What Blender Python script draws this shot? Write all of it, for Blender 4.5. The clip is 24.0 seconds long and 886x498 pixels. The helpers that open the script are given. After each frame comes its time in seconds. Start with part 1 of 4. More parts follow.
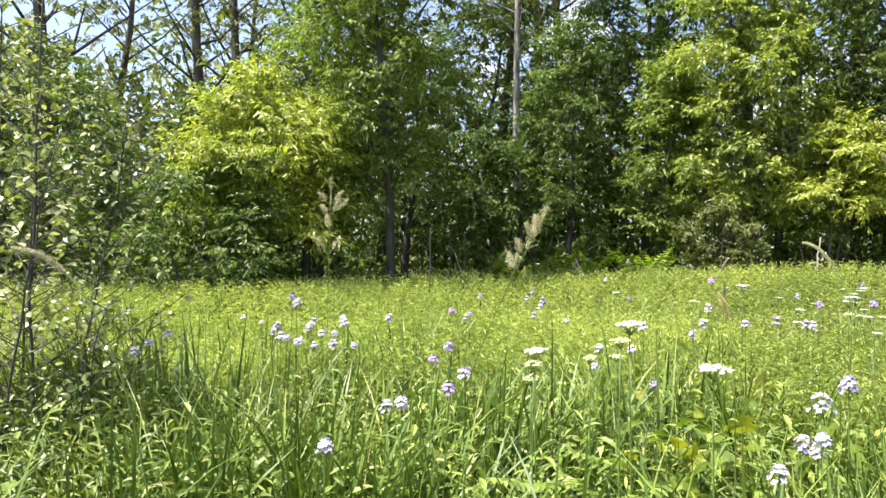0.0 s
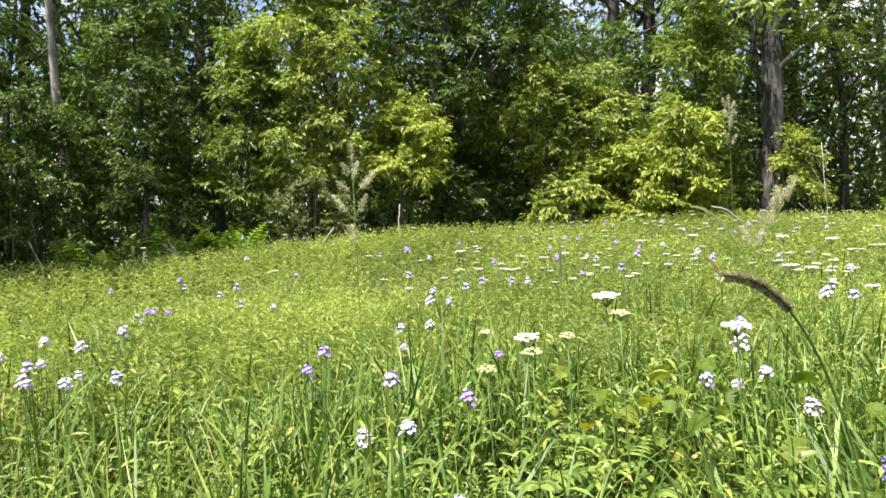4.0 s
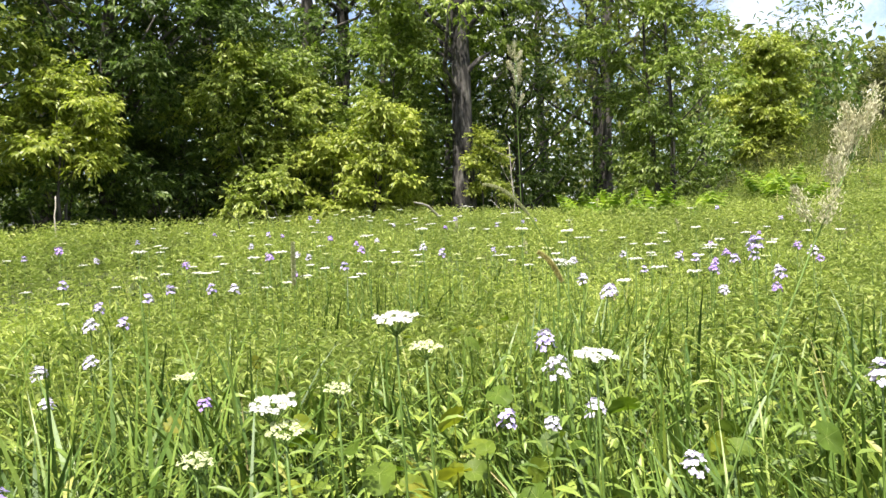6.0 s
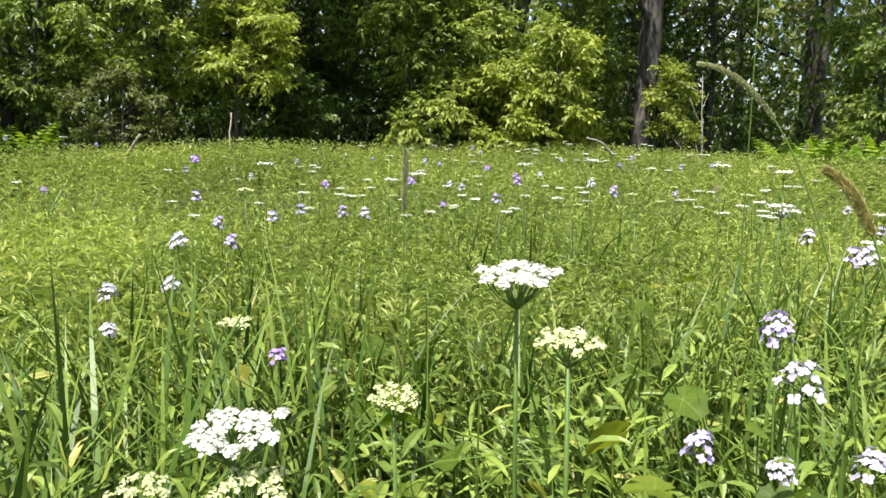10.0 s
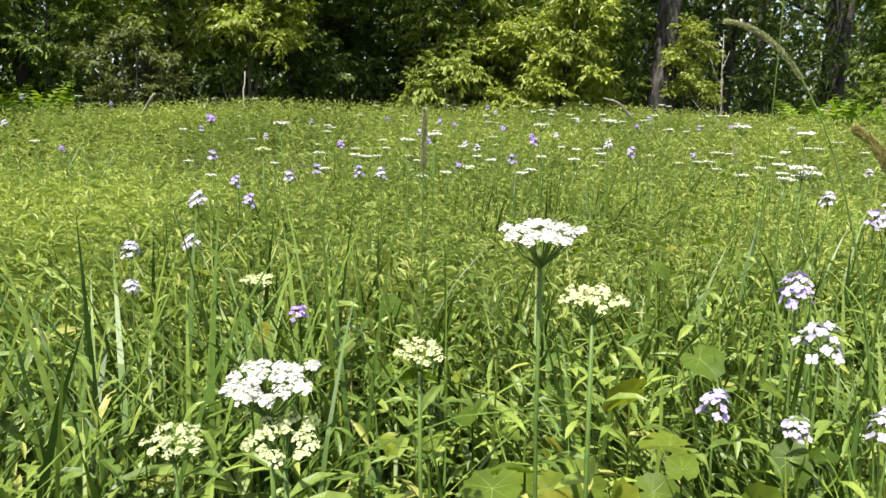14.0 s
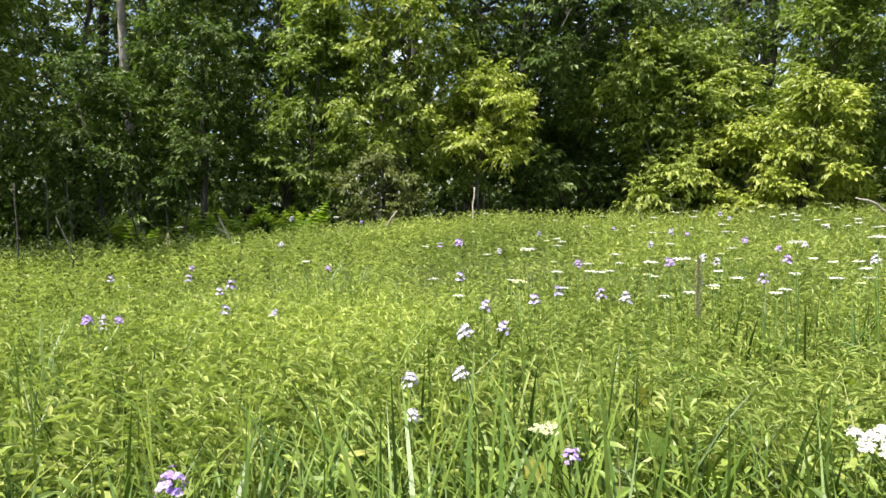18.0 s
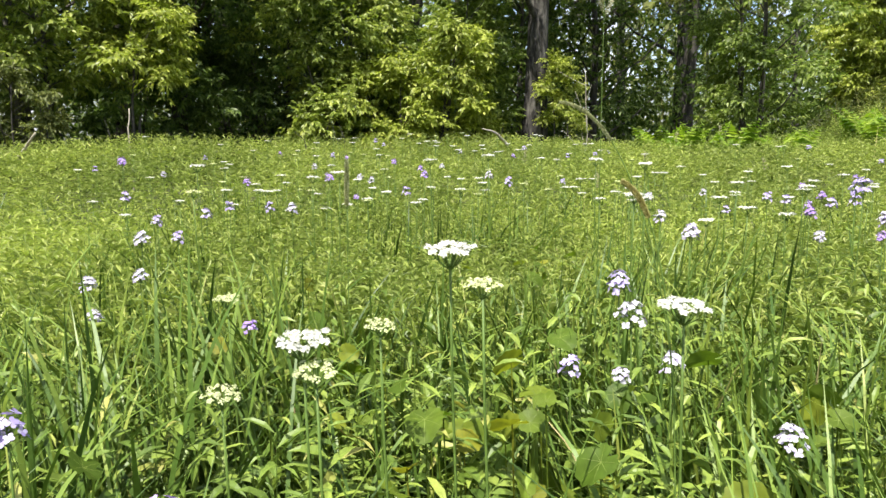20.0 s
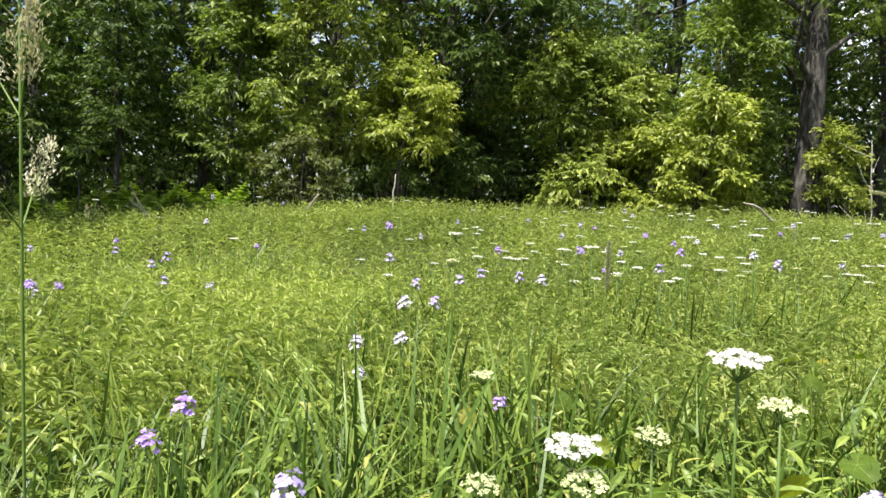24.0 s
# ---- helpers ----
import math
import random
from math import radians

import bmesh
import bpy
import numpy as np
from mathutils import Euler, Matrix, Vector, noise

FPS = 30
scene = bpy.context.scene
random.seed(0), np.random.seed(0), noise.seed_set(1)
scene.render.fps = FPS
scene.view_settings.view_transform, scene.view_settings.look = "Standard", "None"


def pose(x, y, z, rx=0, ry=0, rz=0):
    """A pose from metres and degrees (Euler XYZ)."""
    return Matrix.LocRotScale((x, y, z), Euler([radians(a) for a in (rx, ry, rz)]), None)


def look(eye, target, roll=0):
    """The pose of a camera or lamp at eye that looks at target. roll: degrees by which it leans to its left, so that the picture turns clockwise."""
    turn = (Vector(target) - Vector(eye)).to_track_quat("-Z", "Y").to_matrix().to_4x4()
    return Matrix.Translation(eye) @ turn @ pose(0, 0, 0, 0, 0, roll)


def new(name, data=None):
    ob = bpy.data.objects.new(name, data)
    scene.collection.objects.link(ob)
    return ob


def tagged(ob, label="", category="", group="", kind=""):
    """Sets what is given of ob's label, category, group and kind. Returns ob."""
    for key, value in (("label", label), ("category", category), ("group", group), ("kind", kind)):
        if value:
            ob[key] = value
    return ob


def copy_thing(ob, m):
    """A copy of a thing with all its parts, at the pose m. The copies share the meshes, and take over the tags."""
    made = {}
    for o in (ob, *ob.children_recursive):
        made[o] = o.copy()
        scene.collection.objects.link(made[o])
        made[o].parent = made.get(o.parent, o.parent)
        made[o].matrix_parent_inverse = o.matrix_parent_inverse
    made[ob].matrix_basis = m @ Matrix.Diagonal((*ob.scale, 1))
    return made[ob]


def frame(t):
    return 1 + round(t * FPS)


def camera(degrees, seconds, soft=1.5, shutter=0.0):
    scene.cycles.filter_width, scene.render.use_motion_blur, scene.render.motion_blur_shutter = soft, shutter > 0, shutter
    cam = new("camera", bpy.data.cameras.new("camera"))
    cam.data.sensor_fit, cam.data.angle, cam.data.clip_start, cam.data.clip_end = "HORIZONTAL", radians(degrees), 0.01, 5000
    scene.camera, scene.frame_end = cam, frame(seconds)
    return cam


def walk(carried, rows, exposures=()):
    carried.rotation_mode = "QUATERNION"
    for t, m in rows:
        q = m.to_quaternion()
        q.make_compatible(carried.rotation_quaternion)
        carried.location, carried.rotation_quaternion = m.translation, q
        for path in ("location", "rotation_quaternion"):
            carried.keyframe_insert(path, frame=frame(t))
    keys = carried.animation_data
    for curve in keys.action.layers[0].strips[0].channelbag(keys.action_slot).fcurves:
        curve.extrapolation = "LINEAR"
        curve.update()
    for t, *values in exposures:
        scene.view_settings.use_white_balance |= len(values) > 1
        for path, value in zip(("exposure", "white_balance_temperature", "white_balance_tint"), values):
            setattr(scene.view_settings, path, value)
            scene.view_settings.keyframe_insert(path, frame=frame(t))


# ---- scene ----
cam = camera(65.0, 24.0, 1.5)
PATH = [
    (0, (1.336, -0.263, 1.012), (-0.197, 1.021, 1.046), 1.3),
    (0.5, (1.108, -0.369, 1.011), (-0.443, 0.894, 1.019), 2),
    (1, (0.97, -0.519, 1.011), (-0.316, 1.013, 0.966), 2.2),
    (1.5, (0.797, -0.607, 1.013), (-0.4, 0.993, 0.909), 2.4),
    (3.5, (0.244, -0.761, 1.029), (-0.324, 1.145, 0.822), -3.7),
    (3.8, (0.237, -0.644, 1.043), (-0.241, 1.287, 0.835), -3.4),
    (4, (0.233, -0.566, 1.053), (-0.167, 1.393, 0.993), -2.8),
    (4.3, (0.215, -0.436, 1.039), (0.048, 1.557, 1.04), -4.6),
    (4.5, (0.203, -0.35, 1.03), (0.232, 1.648, 0.941), -4.1),
    (5, (0.153, -0.203, 1.036), (0.488, 1.765, 0.922), -5.3),
    (5.3, (0.117, -0.093, 1.031), (0.532, 1.864, 1.006), -7.5),
    (5.5, (0.093, -0.019, 1.028), (0.563, 1.924, 0.98), -8),
    (5.7, (0.097, 0.055, 1.027), (0.58, 1.993, 0.928), -6.3),
    (6, (0.102, 0.165, 1.025), (0.569, 2.107, 0.918), -2.8),
    (6.3, (0.125, 0.25, 1.033), (0.405, 2.229, 0.957), -1.7),
    (6.5, (0.141, 0.306, 1.039), (0.356, 2.293, 0.967), -1.7),
    (6.7, (0.145, 0.321, 1.032), (0.357, 2.309, 0.96), 0),
    (7, (0.152, 0.344, 1.021), (0.439, 2.316, 0.851), 1.7),
    (7.5, (0.166, 0.485, 1.002), (0.403, 2.459, 0.794), 0.8),
    (8, (0.203, 0.659, 0.971), (0.396, 2.629, 0.687), -1.1),
    (8.5, (0.217, 0.699, 0.946), (0.285, 2.675, 0.647), -0.3),
    (9, (0.219, 0.692, 0.956), (0.256, 2.669, 0.651), -0.1),
    (9.5, (0.218, 0.682, 0.963), (0.232, 2.663, 0.691), 0.2),
    (10, (0.22, 0.681, 0.959), (0.213, 2.663, 0.689), 0.6),
    (10.5, (0.221, 0.684, 0.955), (0.197, 2.664, 0.669), -0.2),
    (11, (0.218, 0.694, 0.947), (0.191, 2.659, 0.573), 0.3),
    (11.5, (0.214, 0.689, 0.96), (0.184, 2.655, 0.59), 0.4),
    (13.5, (0.205, 0.675, 0.961), (0.169, 2.644, 0.612), 0.5),
    (14, (0.21, 0.674, 0.957), (0.167, 2.637, 0.577), 0.8),
    (14.5, (0.211, 0.679, 0.957), (0.169, 2.641, 0.569), 0.5),
    (15, (0.206, 0.679, 0.959), (0.168, 2.641, 0.573), 0.4),
    (15.5, (0.206, 0.681, 0.955), (0.168, 2.643, 0.568), 0.3),
    (16, (0.189, 0.672, 0.977), (0.09, 2.635, 0.608), -0.6),
    (16.3, (0.153, 0.657, 1.006), (-0.186, 2.616, 0.79), -2),
    (16.5, (0.129, 0.647, 1.025), (-0.279, 2.597, 0.845), -2.1),
    (17, (0.089, 0.619, 1.049), (-0.585, 2.498, 0.926), -3.5),
    (17.5, (0.083, 0.606, 1.054), (-0.671, 2.456, 0.95), -1.7),
    (18, (0.11, 0.598, 1.053), (-0.534, 2.489, 0.96), -1.1),
    (18.3, (0.142, 0.561, 1.042), (-0.248, 2.518, 0.903), 0.5),
    (18.5, (0.163, 0.537, 1.035), (-0.027, 2.522, 0.88), -0.6),
    (18.7, (0.165, 0.476, 1.026), (0.181, 2.468, 0.845), -1),
    (19, (0.169, 0.384, 1.013), (0.352, 2.366, 0.817), -1.3),
    (19.5, (0.141, 0.31, 1.006), (0.432, 2.271, 0.748), 0.4),
    (21.5, (0.136, 0.336, 1.012), (0.317, 2.298, 0.669), -5),
    (22, (0.141, 0.337, 1.015), (0.337, 2.299, 0.683), -3.2),
    (22.5, (0.146, 0.325, 1.02), (0.317, 2.298, 0.736), -3.7),
    (23, (0.135, 0.337, 1.026), (0.25, 2.316, 0.76), -2.5),
    (23.5, (0.127, 0.355, 1.033), (0.059, 2.341, 0.811), -1.4),
    (23.7, (0.112, 0.353, 1.035), (-0.039, 2.338, 0.844), -0.1),
    (24, (0.089, 0.35, 1.039), (-0.309, 2.306, 0.913), 1.6),
]
walk(cam, [(t, look(eye, target, roll)) for t, eye, target, roll in PATH], [(0.0, 1.7, 6500, 17), (1.5, 1.6, 6500, 16), (4.0, 1.45, 6500, 13), (5.5, 1.4, 6500, 13), (7.0, 1.3, 6500, 12), (8.0, 1.19, 6500, 10), (9.0, 1.10, 6500, 10), (16.0, 1.01, 6500, 10), (17.0, 1.23, 6500, 11), (18.5, 1.29, 6500, 12), (19.5, 1.19, 6500, 10), (21.5, 1.11, 6500, 10), (24.0, 1.14, 6500, 11)])

# ---- world, sun ----
SUN_AZ, SUN_EL = radians(-149), radians(64)
world = bpy.data.worlds.new("sky")
scene.world = world
world.use_nodes = True
wn = world.node_tree
sky = wn.nodes.new("ShaderNodeTexSky")
sky.sky_type, sky.sun_disc = "NISHITA", False
sky.dust_density = 2.5
sky.sun_elevation, sky.sun_rotation = SUN_EL, SUN_AZ
way = wn.nodes.new("ShaderNodeTexCoord")
cloud = wn.nodes.new("ShaderNodeTexNoise")
cloud.inputs["Scale"].default_value, cloud.inputs["Detail"].default_value, cloud.inputs["Roughness"].default_value = 4.5, 7.0, 0.6
wn.links.new(way.outputs["Generated"], cloud.inputs["Vector"])
cover = wn.nodes.new("ShaderNodeMapRange")
cover.inputs["From Min"].default_value, cover.inputs["From Max"].default_value, cover.inputs["To Max"].default_value = 0.48, 0.66, 0.85
wn.links.new(cloud.outputs["Fac"], cover.inputs["Value"])
veil = wn.nodes.new("ShaderNodeMix")
veil.data_type = "RGBA"
veil.inputs[7].default_value = (8.0, 8.2, 8.6, 1)
wn.links.new(cover.outputs[0], veil.inputs[0])
wn.links.new(sky.outputs[0], veil.inputs[6])
wn.links.new(veil.outputs[2], wn.nodes["Background"].inputs[0])
wn.nodes["Background"].inputs[1].default_value = 0.100
to_sun = Vector((math.sin(SUN_AZ) * math.cos(SUN_EL), math.cos(SUN_AZ) * math.cos(SUN_EL), math.sin(SUN_EL)))
lamp = bpy.data.lights.new("sun", "SUN")
lamp.energy, lamp.angle, lamp.color = 4.6, radians(0.6), (1.0, 0.955, 0.87)
sun = new("sun", lamp)
sun.matrix_world = look(to_sun * 60, (0, 0, 0))


# ---- materials ----
def nodes(name):
    m = bpy.data.materials.new(name)
    m.use_nodes = True
    t = m.node_tree
    t.nodes.clear()
    return m, t, t.nodes.new("ShaderNodeOutputMaterial")


def ramp(t, fac, stops):
    r = t.nodes.new("ShaderNodeValToRGB")
    while len(r.color_ramp.elements) < len(stops):
        r.color_ramp.elements.new(0.5)
    for e, (p, c) in zip(r.color_ramp.elements, stops):
        e.position, e.color = p, (*c, 1)
    t.links.new(fac, r.inputs[0])
    return r.outputs[0]


def mix(t, a, b, fac, mode="MIX"):
    n = t.nodes.new("ShaderNodeMix")
    n.data_type, n.blend_type = "RGBA", mode
    for sock, v in ((n.inputs[0], fac), (n.inputs[6], a), (n.inputs[7], b)):
        if isinstance(v, bpy.types.NodeSocket):
            t.links.new(v, sock)
        elif isinstance(v, tuple):
            sock.default_value = (*v, 1)
        else:
            sock.default_value = v
    return n.outputs[2]


def noise_tex(t, scale, detail=3.0, rough=0.55):
    c = t.nodes.new("ShaderNodeTexCoord")
    n = t.nodes.new("ShaderNodeTexNoise")
    n.inputs["Scale"].default_value, n.inputs["Detail"].default_value, n.inputs["Roughness"].default_value = scale, detail, rough
    t.links.new(c.outputs["Object"], n.inputs["Vector"])
    return n.outputs["Fac"]


def leafy(name, stops, trans=0.45, rough=0.5, patch=0.5, spec=0.35, tint=(1.12, 1.25, 0.5), single=False):
    """Leaf: leaf-to-leaf variation, slow patches, light through the blade."""
    m, t, out = nodes(name)
    geo = t.nodes.new("ShaderNodeNewGeometry")
    one = t.nodes.new("ShaderNodeObjectInfo")
    col = ramp(t, one.outputs["Random"] if single else geo.outputs["Random Per Island"], stops)
    slow = ramp(t, noise_tex(t, patch, 2.0), [(0.3, (0.72, 0.75, 0.7)), (0.7, (1.2, 1.15, 1.1))])
    col = mix(t, col, slow, 1.0, "MULTIPLY")
    fine = ramp(t, noise_tex(t, 60.0, 2.0), [(0.3, (0.85, 0.85, 0.85)), (0.7, (1.12, 1.12, 1.12))])
    col = mix(t, col, fine, 1.0, "MULTIPLY")
    b = t.nodes.new("ShaderNodeBsdfPrincipled")
    b.inputs["Roughness"].default_value, b.inputs["Specular IOR Level"].default_value = rough, spec
    t.links.new(col, b.inputs["Base Color"])
    tr = t.nodes.new("ShaderNodeBsdfTranslucent")
    t.links.new(mix(t, col, tint, 1.0, "MULTIPLY"), tr.inputs[0])
    s = t.nodes.new("ShaderNodeMixShader")
    s.inputs[0].default_value = trans
    t.links.new(b.outputs[0], s.inputs[1])
    t.links.new(tr.outputs[0], s.inputs[2])
    t.links.new(s.outputs[0], out.inputs[0])
    return m


def solid(name, stops, scale=20.0, rough=0.8, bump=0.0, stretch=None):
    """Bark, soil, dry stalks, petals: colour by noise, with relief."""
    m, t, out = nodes(name)
    b = t.nodes.new("ShaderNodeBsdfPrincipled")
    b.inputs["Roughness"].default_value = rough
    c = t.nodes.new("ShaderNodeTexCoord")
    mp = t.nodes.new("ShaderNodeMapping")
    mp.inputs["Scale"].default_value = stretch or (1, 1, 1)
    t.links.new(c.outputs["Object"], mp.inputs[0])
    n = t.nodes.new("ShaderNodeTexNoise")
    n.inputs["Scale"].default_value, n.inputs["Detail"].default_value, n.inputs["Roughness"].default_value = scale, 6.0, 0.65
    t.links.new(mp.outputs[0], n.inputs["Vector"])
    col = ramp(t, n.outputs["Fac"], stops)
    slow = ramp(t, noise_tex(t, scale * 0.12), [(0.3, (0.75, 0.75, 0.75)), (0.7, (1.2, 1.2, 1.2))])
    t.links.new(mix(t, col, slow, 1.0, "MULTIPLY"), b.inputs["Base Color"])
    if bump:
        bp = t.nodes.new("ShaderNodeBump")
        bp.inputs["Strength"].default_value, bp.inputs["Distance"].default_value = 1.0, bump
        t.links.new(n.outputs["Fac"], bp.inputs["Height"])
        t.links.new(bp.outputs[0], b.inputs["Normal"])
    t.links.new(b.outputs[0], out.inputs[0])
    return m


M_GRASS = leafy("grass blade", [(0.0, (0.049, 0.086, 0.013)), (0.35, (0.110, 0.172, 0.024)), (0.75, (0.182, 0.244, 0.039)), (0.96, (0.265, 0.311, 0.068)), (1.0, (0.378, 0.317, 0.171))], 0.16, 0.46, 0.8, 0.28)
M_SEDGE = leafy("sedge blade", [(0.0, (0.042, 0.085, 0.016)), (0.6, (0.094, 0.160, 0.028)), (1.0, (0.160, 0.230, 0.042))], 0.16, 0.44, 0.8, 0.3)
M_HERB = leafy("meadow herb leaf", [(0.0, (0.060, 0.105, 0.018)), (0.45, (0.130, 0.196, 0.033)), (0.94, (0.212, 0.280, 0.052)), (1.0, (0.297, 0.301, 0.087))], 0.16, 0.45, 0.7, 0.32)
# Mid and far herb leaves: paler copy, their sunlit grazing sheen put into the colour.
M_HERB_LIT = leafy("lightened meadow herb leaf", [(0.0, (0.175, 0.230, 0.056)), (0.45, (0.315, 0.382, 0.098)), (0.94, (0.455, 0.510, 0.160)), (1.0, (0.530, 0.550, 0.220))], 0.34, 0.42, 0.7, 0.45, (1.06, 1.22, 0.6))
M_BROAD = leafy("broad vine leaf", [(0.0, (0.085, 0.145, 0.018)), (0.6, (0.160, 0.225, 0.026)), (0.88, (0.225, 0.265, 0.030)), (1.0, (0.285, 0.265, 0.032))], 0.45, 0.55, 8.0, 0.25, single=True)
M_VEIN = leafy("pale leaf vein", [(0.0, (0.17, 0.24, 0.045)), (1.0, (0.23, 0.30, 0.07))], 0.3, 0.5, 3.0)
M_FERN = leafy("fern frond", [(0.0, (0.158, 0.270, 0.033)), (1.0, (0.295, 0.380, 0.055))], 0.45, 0.6, 1.0)
M_TREE = leafy("green tree leaf", [(0.0, (0.049, 0.087, 0.019)), (0.6, (0.113, 0.171, 0.036)), (1.0, (0.215, 0.285, 0.075))], 0.40, 0.46, 0.5, 0.32, (1.0, 1.2, 0.6))
M_YELLOW = leafy("yellow-green tree leaf", [(0.0, (0.168, 0.216, 0.034)), (0.55, (0.330, 0.385, 0.062)), (1.0, (0.530, 0.560, 0.138))], 0.42, 0.42, 0.6, 0.4, (1.06, 1.2, 0.5))
M_MIXED = leafy("fresh tree leaf", [(0.0, (0.091, 0.137, 0.021)), (0.6, (0.190, 0.262, 0.050)), (1.0, (0.360, 0.430, 0.105))], 0.42, 0.44, 0.6, 0.36, (1.03, 1.2, 0.58))
M_BRIGHT = leafy("bright tree leaf", [(0.0, (0.145, 0.196, 0.036)), (0.6, (0.292, 0.355, 0.064)), (1.0, (0.470, 0.515, 0.135))], 0.42, 0.42, 0.6, 0.4, (1.05, 1.2, 0.55))
M_GREY = leafy("grey-green shrub leaf", [(0.0, (0.12, 0.155, 0.045)), (0.6, (0.26, 0.31, 0.10)), (1.0, (0.50, 0.53, 0.28))], 0.3, 0.33, 1.0, 0.6, (1.1, 1.15, 0.6))
M_FAR = leafy("far wood leaf", [(0.0, (0.073, 0.099, 0.029)), (1.0, (0.230, 0.253, 0.074))], 0.35, 0.5, 0.3)
M_SOIL = solid("meadow soil", [(0.3, (0.035, 0.04, 0.015)), (0.6, (0.06, 0.075, 0.022)), (0.8, (0.10, 0.085, 0.045))], 9.0, 0.95, 0.02)
M_BARK = solid("grey bark", [(0.40, (0.014, 0.012, 0.010)), (0.52, (0.050, 0.045, 0.039)), (0.70, (0.16, 0.15, 0.13))], 15.0, 0.92, 0.05, (1, 1, 0.22))
M_BARKP = solid("pale grey bark", [(0.3, (0.10, 0.09, 0.075)), (0.55, (0.30, 0.28, 0.25)), (0.75, (0.48, 0.46, 0.42))], 9.0, 0.9, 0.02, (1, 1, 0.3))
M_BARKD = solid("dark bark", [(0.3, (0.025, 0.022, 0.018)), (0.7, (0.10, 0.09, 0.075))], 9.0, 0.92, 0.03, (1, 1, 0.22))
M_PALE = solid("pale dead wood", [(0.3, (0.25, 0.22, 0.17)), (0.7, (0.50, 0.46, 0.38))], 14.0, 0.85, 0.006, (1, 1, 0.3))
M_STEM = leafy("green stem", [(0.0, (0.09, 0.16, 0.03)), (1.0, (0.15, 0.23, 0.05))], 0.1, 0.5, 2.0)
M_STRAW = leafy("dry grass straw", [(0.0, (0.360, 0.335, 0.117)), (1.0, (0.592, 0.547, 0.235))], 0.25, 0.6, 2.0, 0.3, (1.1, 1.0, 0.8))
M_SEED = leafy("pale seed head", [(0.0, (0.302, 0.307, 0.174)), (0.6, (0.500, 0.487, 0.326)), (1.0, (0.697, 0.692, 0.500))], 0.3, 0.6, 4.0, 0.3, (1.1, 1.0, 0.85))
M_SPIKE = leafy("pale green spike", [(0.0, (0.264, 0.300, 0.144)), (1.0, (0.552, 0.564, 0.360))], 0.25, 0.6, 2.0, 0.3, (1.1, 1.0, 0.8))
M_WHITE = leafy("white petal", [(0.0, (0.50, 0.52, 0.47)), (1.0, (0.66, 0.67, 0.64))], 0.25, 0.6, 4.0, 0.3, (1.0, 1.0, 0.95))
M_CREAM = leafy("cream green petal", [(0.0, (0.40, 0.47, 0.20)), (1.0, (0.64, 0.66, 0.42))], 0.25, 0.6, 4.0, 0.3, (1.0, 1.0, 0.8))
M_LILAC = leafy("lilac petal", [(0.0, (0.36, 0.29, 0.62)), (0.7, (0.50, 0.43, 0.74)), (1.0, (0.64, 0.60, 0.80))], 0.25, 0.6, 4.0, 0.3, (1.0, 0.95, 1.1))
M_PURPLE = leafy("purple petal", [(0.0, (0.24, 0.15, 0.48)), (0.7, (0.38, 0.27, 0.64)), (1.0, (0.54, 0.43, 0.74))], 0.25, 0.6, 4.0, 0.3, (1.0, 0.9, 1.1))
M_VETCH = leafy("blue-violet petal", [(0.0, (0.16, 0.12, 0.48)), (1.0, (0.34, 0.28, 0.68))], 0.25, 0.6, 4.0, 0.3, (1.0, 0.95, 1.1))
M_PALEL = leafy("pale lilac petal", [(0.0, (0.44, 0.39, 0.62)), (0.6, (0.58, 0.55, 0.70)), (1.0, (0.68, 0.67, 0.73))], 0.25, 0.6, 4.0, 0.3, (1.0, 0.98, 1.05))


# ---- mesh helpers ----
def unit(a):
    return a / np.maximum(np.linalg.norm(a, axis=-1, keepdims=True), 1e-9)


def mesh_np(name, verts, faces, smooth=False):
    """A mesh from an (n, 3) array and arrays of triangles or quads."""
    me = bpy.data.meshes.new(name)
    faces = [np.asarray(f, np.int32) for f in faces if len(f)]
    me.vertices.add(len(verts))
    me.vertices.foreach_set("co", np.asarray(verts, np.float32).ravel())
    loops = np.concatenate([f.ravel() for f in faces])
    total = np.concatenate([np.full(len(f), f.shape[1], np.int32) for f in faces])
    me.loops.add(len(loops))
    me.loops.foreach_set("vertex_index", loops)
    me.polygons.add(len(total))
    me.polygons.foreach_set("loop_start", np.concatenate([[0], np.cumsum(total)[:-1]]).astype(np.int32))
    me.polygons.foreach_set("loop_total", total)
    me.polygons.foreach_set("use_smooth", np.full(len(total), smooth))
    me.update(calc_edges=True)
    return me


class Geo:
    """Gathers pieces of geometry for one mesh."""

    def __init__(self):
        self.v, self.t, self.q, self.n = [], [], [], 0

    def add(self, v, t=(), q=()):
        if len(t):
            self.t.append(np.asarray(t) + self.n)
        if len(q):
            self.q.append(np.asarray(q) + self.n)
        self.v.append(np.asarray(v, float))
        self.n += len(v)

    def mesh(self, name, mat, smooth=False):
        f = [np.concatenate(x) for x in (self.t, self.q) if x]
        me = mesh_np(name, np.concatenate(self.v), f, smooth)
        me.materials.append(mat)
        return me


def part(name, geo, mat, parent=None, label="", smooth=False):
    ob = new(name, geo.mesh(name, mat, smooth))
    ob.parent = parent
    return tagged(ob, label)


